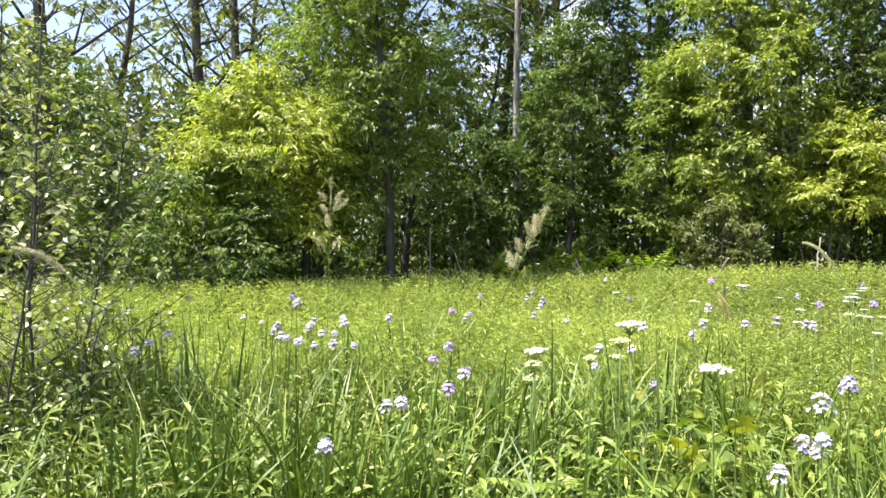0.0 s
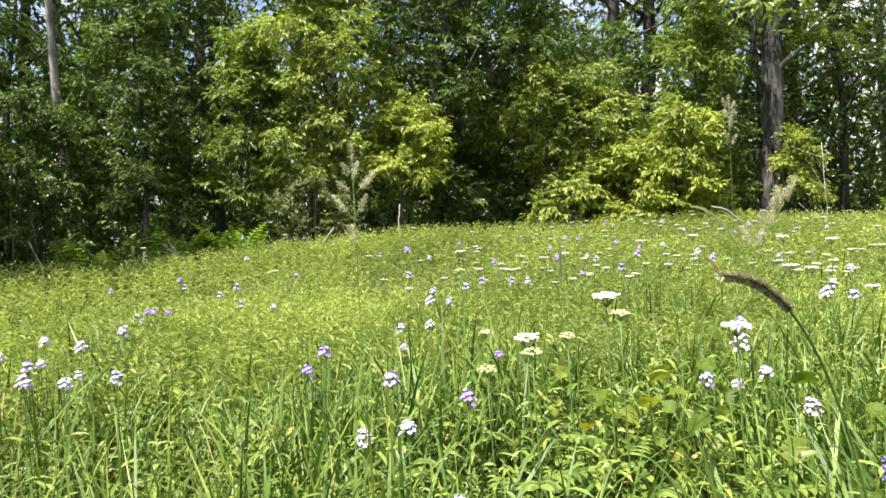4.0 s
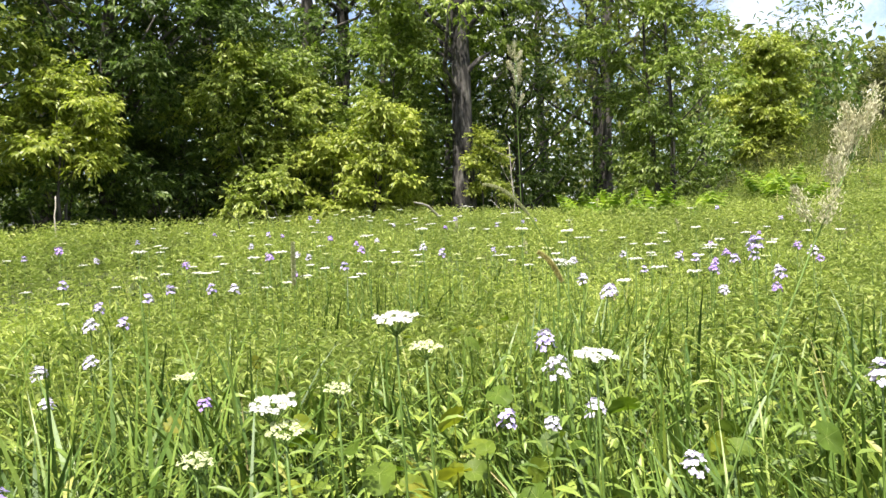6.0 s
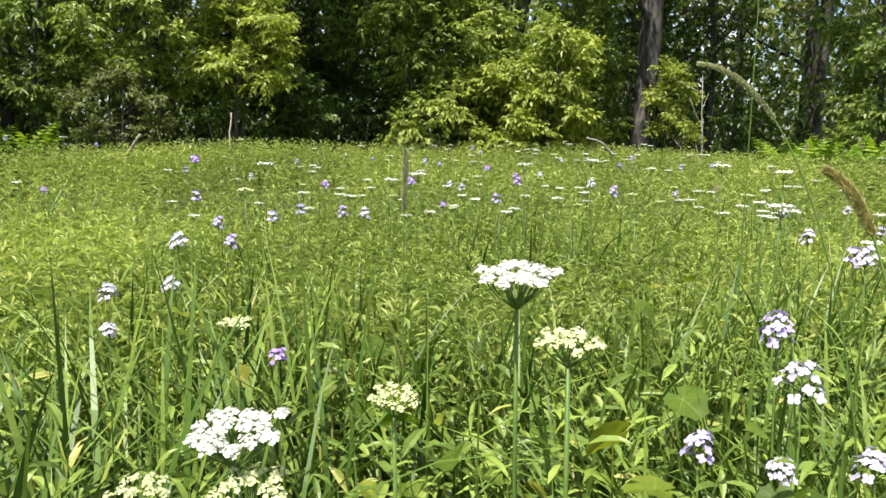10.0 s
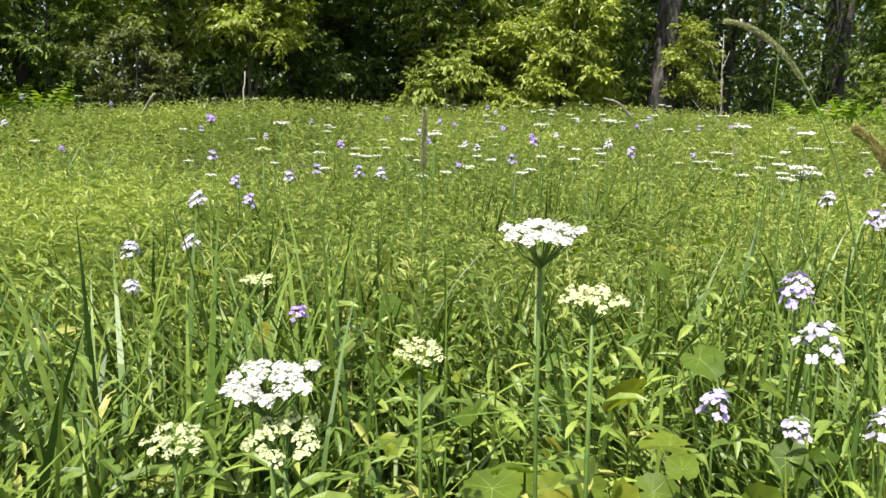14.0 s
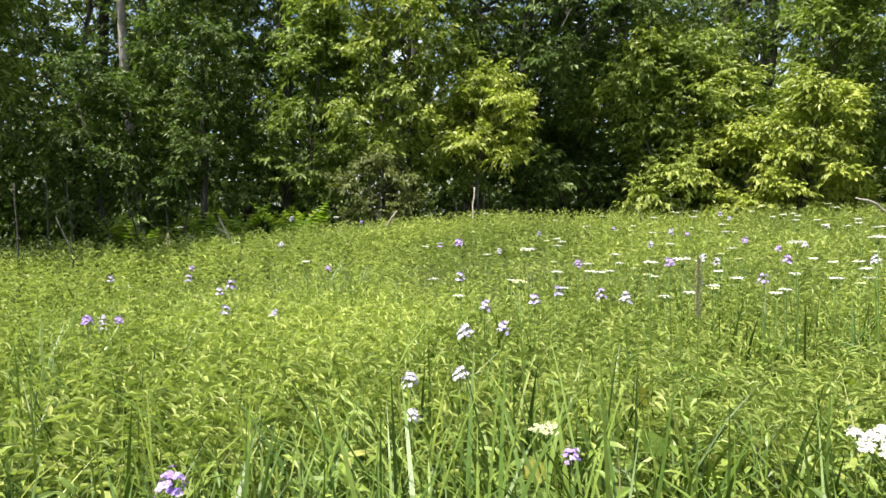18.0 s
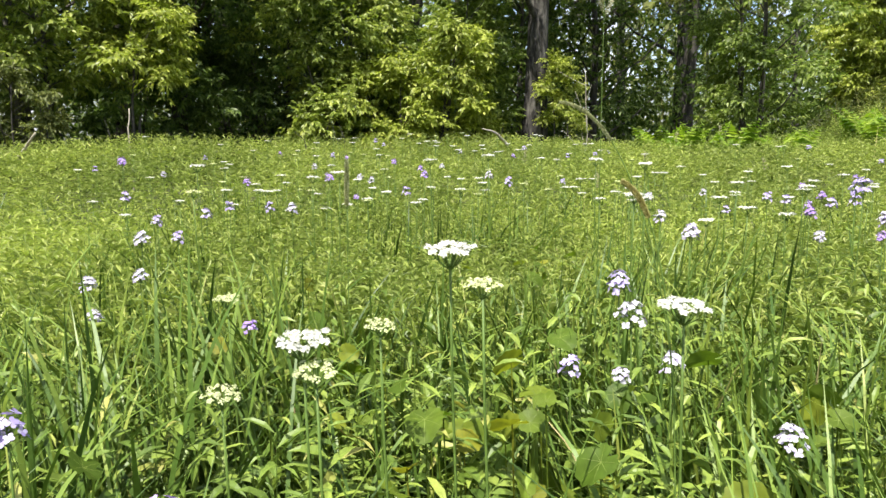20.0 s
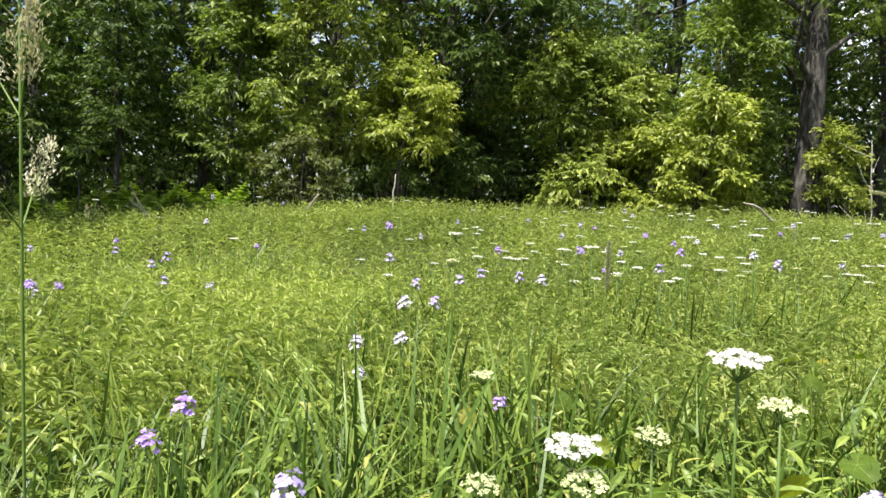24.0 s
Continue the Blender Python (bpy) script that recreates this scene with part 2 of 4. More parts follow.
def leaves(geo, p, d, nrm, length, width, fold=0.18, droop=0.15):
    """Folded pointed leaves: base, two shoulders, tip."""
    p, d = np.asarray(p, float), unit(np.asarray(d, float))
    s = unit(np.cross(d, nrm))
    up = np.cross(s, d)
    k = len(p)
    length, width = np.broadcast_to(length, k)[:, None], np.broadcast_to(width, k)[:, None]
    mid = p + 0.42 * length * d + fold * width * up
    tip = p + length * d - droop * length * np.array([0, 0, 1.0])
    v = np.stack([p, mid + 0.5 * width * s, tip, mid - 0.5 * width * s], 1).reshape(-1, 3)
    b = np.arange(k)[:, None] * 4
    geo.add(v, t=np.concatenate([b + [0, 1, 2], b + [0, 2, 3]]))


def fine_leaves(geo, p, d, nrm, length, width, fold=0.2, droop=0.25):
    """Lance leaves with a bend along the midrib."""
    p, d = np.asarray(p, float), unit(np.asarray(d, float))
    s = unit(np.cross(d, nrm))
    up = np.cross(s, d)
    k = len(p)
    length, width = np.broadcast_to(length, k)[:, None], np.broadcast_to(width, k)[:, None]
    dn = np.array([0, 0, 1.0])
    c1 = p + 0.33 * length * d - droop * 0.1 * length * dn
    c2 = p + 0.68 * length * d - droop * 0.45 * length * dn
    tip = p + length * d - droop * length * dn
    lift = fold * width * up
    v = np.stack([p, c1 + 0.5 * width * s + lift, c1, c1 - 0.5 * width * s + lift, c2 + 0.4 * width * s + lift, c2, c2 - 0.4 * width * s + lift, tip], 1).reshape(-1, 3)
    b = np.arange(k)[:, None] * 8
    tri = [[0, 1, 2], [0, 2, 3], [4, 7, 5], [5, 7, 6]]
    geo.add(v, t=np.concatenate([b + x for x in tri]), q=np.concatenate([b + [1, 4, 5, 2], b + [2, 5, 6, 3]]))


def blades(geo, p, head, length, width, bend, segs=4, flat=None):
    """Curved grass blades that taper to a point."""
    k = len(p)
    dirh = np.stack([np.cos(head), np.sin(head), 0 * head], 1)
    face = head + (np.pi / 2 if flat is None else flat)
    side = np.stack([np.cos(face), np.sin(face), 0 * head], 1)
    rows = []
    for i in range(segs):
        s = i / segs
        c = p + (bend * length * s**2)[:, None] * dirh
        c[:, 2] += length * (s - 0.35 * bend * s**3)
        w = (width * (0.55 + 0.9 * s) * (1 - s**2.2))[:, None] * 0.5
        rows += [c - w * side, c + w * side]
    c = p + (bend * length)[:, None] * dirh
    c[:, 2] += length * (1 - 0.35 * bend)
    rows.append(c)
    v = np.stack(rows, 1).reshape(-1, 3)
    m = 2 * segs + 1
    b = np.arange(k)[:, None] * m
    q = [b + [2 * i, 2 * i + 1, 2 * i + 3, 2 * i + 2] for i in range(segs - 1)]
    geo.add(v, t=b + [m - 3, m - 2, m - 1], q=np.concatenate(q) if q else ())


def tube(geo, pts, radii, sides=6):
    """A tapered tube along a line of points."""
    pts, radii = np.asarray(pts, float), np.asarray(radii, float)
    tan = unit(np.gradient(pts, axis=0))
    ref = np.array([1.0, 0.13, 0.05]) if abs(tan[0, 0]) < 0.8 else np.array([0, 1.0, 0.1])
    a = unit(np.cross(tan, ref))
    b = np.cross(tan, a)
    ang = np.arange(sides) * 2 * np.pi / sides
    v = pts[:, None] + radii[:, None, None] * (np.cos(ang)[None, :, None] * a[:, None] + np.sin(ang)[None, :, None] * b[:, None])
    n, i = len(pts), np.arange(sides)
    j = (i + 1) % sides
    q = np.concatenate([np.stack([r * sides + i, r * sides + j, (r + 1) * sides + j, (r + 1) * sides + i], 1) for r in range(n - 1)])
    v = np.concatenate([v.reshape(-1, 3), pts[-1:]])
    geo.add(v, q=q, t=np.stack([(n - 1) * sides + i, (n - 1) * sides + j, np.full(sides, n * sides)], 1))


# ---- ground ----
def ground_z(x, y):
    """The meadow rises gently to the wood's edge; a bank climbs behind the far end."""
    x, y = np.asarray(x, float), np.asarray(y, float)
    r = np.hypot(x - 0.3, y - 0.4)
    az = np.degrees(np.arctan2(x - 0.3, y - 0.4))
    s = np.clip((r - 3.5) / 6.0, 0, 1)
    rise = np.interp(az, [-110, -75, -57, -48, -42, -36, -30, -15, 5, 20, 60], [0.25, 0.3, 0.45, 0.62, 0.5, 0.75, 1.0, 0.95, 0.95, 0.8, 0.75])
    z = 0.48 * s * s * (3 - 2 * s) * rise
    b = np.clip((az - 30) / 9, 0, 1) * np.clip((r - 8.5) / 10, 0, 1) * (az < 120)
    z = z + 1.7 * b * b * (3 - 2 * b)
    return z + 0.03 * np.sin(1.3 * x + 0.5) * np.cos(1.1 * y) * np.clip(r / 3, 0, 1)


def make_ground():
    e = np.r_[-600, -300, -150, -80, -45, np.linspace(-28, 28, 113), 45, 80, 150, 300, 600]
    gx, gy = np.meshgrid(e, e, indexing="ij")
    n = len(e)
    v = np.stack([gx, gy, ground_z(gx, gy)], -1).reshape(-1, 3)
    i, j = np.meshgrid(np.arange(n - 1), np.arange(n - 1), indexing="ij")
    a = (i * n + j).ravel()
    g = Geo()
    g.add(v, q=np.stack([a, a + n, a + n + 1, a + 1], 1))
    return tagged(part("ground", g, M_SOIL, None, "", True), "dark soil and leaf litter under the meadow", "ground", kind="structure")


make_ground()

# ---- meadow cover ----
CX, CY = 0.45, 0.1


def scatter(rng, count, r0, r1, a0=-100, a1=62):
    """Points in a ring sector of the meadow, by angle from +y."""
    r = np.sqrt(rng.uniform(r0 * r0, r1 * r1, count))
    a = np.radians(rng.uniform(a0, a1, count))
    return CX + r * np.sin(a), CY + r * np.cos(a)


def clumpy(x, y, scale, seed):
    """A slow field from 0 to 1, for patches."""
    f = np.sin(x * scale * 1.7 + seed) + np.sin(y * scale * 2.1 - 1.3 * seed) + np.sin((x + y) * scale * 1.1 + 2 * seed) + np.sin((x - 1.7 * y) * scale + seed * 0.7)
    return np.clip(0.5 + f / 5, 0, 1)


def edge_radius(az):
    """How far the meadow reaches before the wood, by angle from +y."""
    keys = [(-110, 9.0), (-75, 8.6), (-58, 8.8), (-50, 8.6), (-44, 8.7), (-38, 8.9), (-33, 9.3), (-28, 9.4), (-10, 9.8), (4, 11.0), (16, 12.0), (26, 11.5), (36, 15.0), (48, 30.0), (62, 30.0)]
    return np.interp(az, [k[0] for k in keys], [k[1] for k in keys])


def in_meadow(x, y, extra=0.0):
    az = np.degrees(np.arctan2(x - CX, y - CY))
    return np.hypot(x - CX, y - CY) < edge_radius(az) + extra


def low(x, y):
    """Cover stays lower right where the camera goes."""
    d = np.minimum(np.hypot((x - 0.12) / 0.6, (y - 0.25) / 0.9), np.hypot((x - 0.85) / 0.9, (y + 0.45) / 0.6))
    return np.clip(0.62 + 0.38 * (d - 0.35) / 0.5, 0.62, 1.0)


def grass_cover(name, count, r0, r1, lo, hi, width, segs, seed, a0=-100, a1=62, mat=None, label="fresh green meadow grass with arching blades", clump=0.0):
    rng = np.random.default_rng(seed)
    x, y = scatter(rng, count, r0, r1, a0, a1)
    keep = in_meadow(x, y) & (rng.random(count) < np.clip((0.35 - 1.0 * clump) + (0.65 + 1.6 * clump) * clumpy(x, y, 1.6 + 1.2 * clump, seed), 0.06, 1))
    x, y = x[keep], y[keep]
    k = len(x)
    p = np.stack([x, y, ground_z(x, y) - 0.02], 1)
    g = Geo()
    length = rng.uniform(lo, hi, k) * (0.8 + 0.3 * clumpy(x, y, 2.3, seed + 5)) * low(x, y)
    blades(g, p, rng.normal(0, 1.1, k) + 6.3 * clumpy(x, y, 1.1, seed + 2), length, width * rng.uniform(0.5, 1.4, k), rng.beta(1.6, 2.4, k) * 0.9, segs, rng.uniform(0.6, 2.4, k))
    return tagged(part(name, g, mat or M_GRASS), label, "grass", kind="stuff")


def herb_cover(name, count, r0, r1, lo, hi, nleaf, leaf, fine, seed, a0=-100, a1=62):
    """Leafy upright herbs with lance leaves set spirally up the stem."""
    rng = np.random.default_rng(seed)
    x, y = scatter(rng, count, r0, r1, a0, a1)
    keep = in_meadow(x, y, 0.1) & (rng.random(count) < 0.55 + 0.45 * clumpy(x, y, 1.2, seed + 3))
    x, y = x[keep], y[keep]
    k = len(x)
    h = rng.uniform(lo, hi, k) * (0.88 + 0.2 * clumpy(x, y, 0.9, seed)) * low(x, y)
    base = np.stack([x, y, ground_z(x, y) - 0.02], 1)
    lean = rng.normal(0, 0.09, (k, 2))
    g = Geo()
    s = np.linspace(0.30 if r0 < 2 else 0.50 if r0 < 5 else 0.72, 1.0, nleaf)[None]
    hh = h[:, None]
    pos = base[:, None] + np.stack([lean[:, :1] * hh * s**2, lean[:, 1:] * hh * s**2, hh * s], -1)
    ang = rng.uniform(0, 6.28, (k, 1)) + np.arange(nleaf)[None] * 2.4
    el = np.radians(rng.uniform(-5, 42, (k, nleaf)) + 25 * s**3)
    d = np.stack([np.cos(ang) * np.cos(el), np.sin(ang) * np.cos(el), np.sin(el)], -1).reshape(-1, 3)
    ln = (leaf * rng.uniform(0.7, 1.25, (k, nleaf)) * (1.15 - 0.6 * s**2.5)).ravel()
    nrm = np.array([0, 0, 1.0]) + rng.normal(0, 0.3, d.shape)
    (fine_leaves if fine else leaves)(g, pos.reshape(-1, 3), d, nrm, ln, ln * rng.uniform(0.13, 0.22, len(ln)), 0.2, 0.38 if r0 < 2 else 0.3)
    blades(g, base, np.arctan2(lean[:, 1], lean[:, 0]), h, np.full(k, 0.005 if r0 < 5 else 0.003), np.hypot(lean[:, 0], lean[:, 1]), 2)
    # Rings starting at 2 to 12 m take the leaf with light painted in.
    return tagged(part(name, g, M_HERB if r0 < 2 else M_HERB_LIT if r0 < 12 else M_FAR), "leafy green meadow herbs with lance leaves", "herbs", kind="stuff")


grass_cover("meadow_grass", 13000, 0.05, 2.6, 0.34, 0.78, 0.0105, 5, 11, -180, 180)
grass_cover("meadow_grass", 15000, 2.6, 6.0, 0.34, 0.74, 0.0105, 4, 12, clump=1.0)
grass_cover("meadow_grass", 8000, 6.0, 13.0, 0.36, 0.66, 0.011, 2, 13, clump=1.0)
grass_cover("meadow_grass", 20000, 11.0, 30.0, 0.40, 0.8, 0.02, 2, 14, 28, 62)
grass_cover("meadow_grass", 16000, 2.4, 8.0, 0.36, 0.68, 0.020, 2, 15, 62, 260)
grass_cover("meadow_grass", 22000, 0.05, 2.9, 0.42, 0.84, 0.0135, 6, 16, -180, 180, M_SEDGE, "broad dark green grass blades standing close together", 1.0)
grass_cover("meadow_grass", 2500, 9.0, 30.0, 0.4, 0.85, 0.016, 2, 17, 34, 62, M_STRAW, "dry straw-coloured grass on the open bank")
grass_cover("meadow_grass", 9000, 2.9, 6.0, 0.42, 0.80, 0.014, 4, 18, -100, 62, M_SEDGE, "broad dark green grass blades in loose tufts", 1.0)
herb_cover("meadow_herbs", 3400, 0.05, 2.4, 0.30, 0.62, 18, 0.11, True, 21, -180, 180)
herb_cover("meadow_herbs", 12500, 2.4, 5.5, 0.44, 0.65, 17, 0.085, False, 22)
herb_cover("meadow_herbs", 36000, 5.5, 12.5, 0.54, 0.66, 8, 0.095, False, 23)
herb_cover("meadow_herbs", 6000, 12.5, 22.0, 0.45, 0.75, 7, 0.13, False, 24, 30, 62)


def vine_patch(sx, sy, sr, n, rng):
    """Heart-shaped toothed leaves on thin stalks, with raised ribs."""
    z0 = float(ground_z(sx, sy))
    root = new("vine")
    root.location = (sx, sy, z0)
    k = np.arange(24)
    n2 = (k + 1) % 24
    for _ in range(n):
        x, y = rng.normal(0, sr * 0.6), rng.normal(0, sr * 0.6)
        z = rng.uniform(0.25, 0.60) * float(low(np.array(sx + x), np.array(sy + y)))
        size = rng.uniform(0.018, 0.034)
        tilt = Euler((rng.normal(0.35, 0.45), rng.normal(0, 0.45), rng.uniform(0, 6.28))).to_matrix()
        rings = []
        for f in (0.55, 1.0):
            for i in range(24):
                a = i / 24 * 2 * math.pi
                rad = f * size * (1 + 0.22 * math.cos(a) + 0.10 * math.cos(2 * a) + 0.06 * math.cos(3 * a)) * (0.45 if abs(a - math.pi) < 0.2 else 1)
                rad *= 1 + (0.07 if i % 2 else -0.05) * (f > 0.9)
                crease = 0.18 * abs(math.sin(1.5 * a)) * rad
                rings.append(np.array(tilt @ Vector((rad * math.cos(a), rad * math.sin(a), 0.22 * abs(rad * math.sin(a)) + crease - 5 * rad * rad))) + (x, y, z))
        g, ribs = Geo(), Geo()
        for i in (0, 3, 21, 6, 18, 9, 15):
            ends = [np.array([x, y, z]), rings[i], 0.1 * rings[i] + 0.9 * rings[24 + i]]
            lift = np.array(tilt @ Vector((0, 0, 0.0005)))
            wide = np.array(tilt @ Vector((-math.sin(i / 24 * 2 * math.pi), math.cos(i / 24 * 2 * math.pi), 0))) * 0.0004
            ribs.add(np.array([e + lift + sg * w * wide for e, w in zip(ends, (1.0, 0.7, 0.2)) for sg in (1, -1)]), q=[[0, 1, 3, 2], [2, 3, 5, 4]])
        g.add(np.array([[x, y, z]] + rings), t=np.stack([0 * k, k + 1, n2 + 1], 1), q=np.stack([k + 1, k + 25, n2 + 25, n2 + 1], 1))
        foot = float(ground_z(sx + x, sy + y)) - z0 - 0.02
        tube(g, np.array([[x, y, z], [x + 0.01, y, (z + foot) / 2], [x, y + 0.01, foot]]), [0.0015, 0.002, 0.0025], 3)
        part("ribs", ribs, M_VEIN, part("leaf", g, M_BROAD, root, "", True))
    return tagged(root, "low vine with broad heart-shaped green and yellowing leaves", "vine", "vines in the grass")


vine_rng = np.random.default_rng(31)
for spot in [(0.38, 1.42, 0.20, 34), (0.12, 1.75, 0.25, 14), (0.78, 1.35, 0.35, 24), (-0.25, 1.75, 0.3, 12), (0.95, 0.85, 0.3, 18), (0.9, 3.0, 0.5, 26), (-0.2, 2.4, 0.4, 14)]:
    vine_patch(*spot, vine_rng)


# ---- trees ----
def make_tree(name, x, y, h, r, base, seed, mat, label, trunk=0.08, lobes=26, sprays=42, leaf=0.085, stems=1, bark=None, lean=(0, 0), lobe=(0.20, 0.36), cat="tree", split=True):
    """Trunk and limbs, with sprays of drooping compound leaves gathered in uneven lobes."""
    rng = np.random.default_rng(seed)
    gz = float(ground_z(x, y))
    root = new(name)
    root.location = (x, y, gz)
    wood = Geo()
    axes = []
    for k in range(stems):
        a = rng.uniform(0, 6.28)
        off = 0.0 if stems == 1 else rng.uniform(0.1, 0.35)
        s = np.linspace(0, 1, 9)
        tip = np.array([lean[0] * h, lean[1] * h]) + off * r * 1.6 * np.array([np.cos(a), np.sin(a)])
        wob = np.cumsum(rng.normal(0, 0.012 * h, (9, 2)), 0) * s[:, None]
        top = h * (0.92 if stems == 1 else rng.uniform(0.6, 0.9))
        line = np.stack([off * 0.5 * np.cos(a) + tip[0] * s + wob[:, 0], off * 0.5 * np.sin(a) + tip[1] * s + wob[:, 1], -0.15 + (top + 0.15) * s], 1)
        rad = trunk * (1 - 0.85 * s) * (0.75 if stems > 1 else 1)
        rad[0] *= 1.35
        tube(wood, line, np.maximum(rad, 0.008), 9)
        axes.append(line)
    crown = Geo()
    limbs = []
    for i in range(lobes):
        u = base + (1 - base) * ((i + rng.random()) / lobes)
        prof = math.sin(math.pi * min(0.97, 0.22 + 0.72 * (u - base) / (1 - base))) ** 0.7
        a = i * 2.4 + rng.uniform(-0.5, 0.5)
        rr = r * prof * rng.uniform(0.25, 0.82)
        line = axes[i % len(axes)]
        ax = np.array([np.interp(u * h, line[:, 2], line[:, 0]), np.interp(u * h, line[:, 2], line[:, 1])])
        c = np.array([ax[0] + rr * math.cos(a), ax[1] + rr * math.sin(a), u * h])
        lr = r * rng.uniform(*lobe)
        t0 = max(0.1, u * h - rr * 0.8)
        st = np.array([np.interp(t0, line[:, 2], line[:, 0]), np.interp(t0, line[:, 2], line[:, 1]), t0])
        mid = 0.5 * (st + c) + np.array([0, 0, -0.08 * rr]) + rng.normal(0, 0.04 * r, 3)
        lw = trunk * 0.32 * (1 - 0.6 * u)
        limbs.append(Geo())
        tube(limbs[-1] if split else wood, [st, mid, c], [lw, lw * 0.7, lw * 0.35], 5)
        d = rng.normal(0, 1, (sprays, 3))
        d[:, :2] += 0.6 * np.array([math.cos(a), math.sin(a)])
        d[:, 2] += 0.38
        d = unit(d)
        deep = np.where(rng.random((sprays, 1)) < 0.8, rng.uniform(0.75, 1.1, (sprays, 1)), rng.uniform(0.2, 0.75, (sprays, 1)))
        p = c + d * lr * deep * np.array([1.0, 1.0, 0.62])
        # each spray: four compound leaves, each of five leaflets
        ax3 = unit(d * np.array([1, 1, 0.35]) + rng.normal(0, 0.3, (sprays, 3)))
        ca = rng.uniform(0, 6.28, (sprays, 4))
        side = np.stack([np.cos(ca), np.sin(ca), 0.15 + 0 * ca], -1)
        cd = unit(0.8 * ax3[:, None] + 0.7 * side + np.array([0, 0, -0.25]))
        cp = p[:, None] + ax3[:, None] * (np.arange(4)[None, :, None] * leaf * 0.9 - leaf)
        k5 = np.array([0.25, 0.25, 0.7, 0.7, 1.0])
        turn = np.array([1, -1, 1, -1, 0]) * 0.9
        lat = unit(np.cross(cd, [0, 0, 1.0]))
        ld = unit(cd[:, :, None] + turn[None, None, :, None] * lat[:, :, None] + np.array([0, 0, -0.35]) + rng.normal(0, 0.42, (sprays, 4, 5, 3)))
        lp = cp[:, :, None] + cd[:, :, None] * (k5[None, None, :, None] * leaf * 1.3)
        ln = leaf * rng.uniform(0.5, 1.2, (sprays * 20))
        nrm = np.array([0, 0, 1.0]) + np.repeat(d, 20, 0) * np.array([0.65, 0.65, 0.2]) + rng.normal(0, 0.6, (sprays * 20, 3))
        leaves(crown, lp.reshape(-1, 3), ld.reshape(-1, 3), nrm, ln, ln * rng.uniform(0.36, 0.54, len(ln)), 0.12, 0.2)
    bark = bark or M_BARKD
    part("trunk", wood, bark, root, "", True)
    for g in limbs if split else ():
        part("limb", g, bark, root, "", True)
    part("crown", crown, mat, root)
    return tagged(root, label, cat)


def polar(az, r):
    return CX + r * math.sin(radians(az)), CY + r * math.cos(radians(az))


Y = "yellow-green bushy tree with drooping leaflets"
G = "dark green leafy tree at the wood's edge"
X = "fresh green leafy tree with drooping sprays"
# by the start: from the open side round to the hollow
make_tree("tree", -7.5, 3.9, 3.2, 1.25, 0.36, 101, M_YELLOW, Y, 0.06, 34, 34, 0.085, 3)
make_tree("shrub", -7.1, 2.9, 2.0, 1.0, 0.05, 102, M_TREE, "dark green shrub under a yellow-green tree", 0.04, 22, 32, 0.075, 4, cat="shrub")
make_tree("tree", -6.57, 5.41, 8.0, 1.3, 0.25, 103, M_MIXED, X + ", slim straight trunk", 0.075, 56, 34, 0.085)
make_tree("tree", -8.6, 5.2, 5.2, 1.4, 0.24, 104, M_TREE, G + ", slim trunk", 0.08, 30, 28, 0.09)
make_tree("tree", -9.2, 7.6, 5.0, 1.5, 0.26, 105, M_TREE, G + " in half shade", 0.09, 30, 28, 0.09)
make_tree("tree", -7.4, 11.6, 5.5, 1.8, 0.12, 106, M_TREE, G, 0.1, 36, 26, 0.095)
make_tree("tree", -8.3, 9.9, 14.0, 2.4, 0.42, 107, M_FAR, "tall leaning tree with a pale grey trunk", 0.09, 30, 24, 0.12, bark=M_BARKP, lean=(-0.05, 0.0))
make_tree("tree", -6.25, 8.83, 4.7, 0.85, 0.22, 110, M_TREE, "narrow dull green tree by the hollow", 0.06, 32, 28, 0.08)
make_tree("tree", -4.8, 9.25, 3.7, 0.6, 0.26, 108, M_MIXED, "slender yellowish green young tree in half shade", 0.045, 26, 26, 0.08)
make_tree("tree", -8.4, 1.0, 3.4, 1.5, 0.10, 109, M_TREE, G, 0.1, 32, 26, 0.09)
make_tree("tree", -9.6, 4.2, 3.4, 1.5, 0.08, 160, M_TREE, G + " in the second row", 0.1, 30, 24, 0.12)
make_tree("tree", -10.4, 10.6, 7.0, 2.0, 0.06, 161, M_TREE, G + " in the second row", 0.1, 32, 24, 0.12)
make_tree("tree", -6.2, 11.0, 7.5, 1.6, 0.2, 162, M_TREE, G + " in the second row", 0.1, 32, 24, 0.11)
make_tree("tree", -7.3, 8.5, 2.9, 0.8, 0.05, 163, M_TREE, G + ", low and bushy", 0.05, 24, 26, 0.085, 2)
# the middle group
make_tree("tree", -3.5, 9.45, 5.4, 0.78, 0.24, 111, M_BRIGHT, X + ", standing forward", 0.06, 44, 30, 0.085, 2)
make_tree("tree", -2.3, 11.4, 9.0, 1.9, 0.26, 112, M_TREE, "tall dense green tree rising over lower bushes", 0.13, 64, 38, 0.09)
make_tree("tree", -2.62, 9.6, 2.55, 0.72, 0.52, 113, M_YELLOW, Y + ", low shelf of branches", 0.04, 18, 30, 0.085, 2)
make_tree("shrub", -3.6, 8.95, 1.45, 0.55, 0.05, 114, M_FAR, "dull green shrub with small leaves", 0.022, 18, 30, 0.05, 4, cat="shrub")
make_tree("shrub", -3.0, 11.2, 2.2, 1.1, 0.03, 164, M_TREE, "dark green shrub in the shade of tall trees", 0.03, 22, 24, 0.09, 3, cat="shrub")
make_tree("shrub", -1.3, 11.9, 2.0, 1.0, 0.03, 165, M_TREE, "dark green shrub in the shade of tall trees", 0.03, 20, 24, 0.09, 3, cat="shrub")
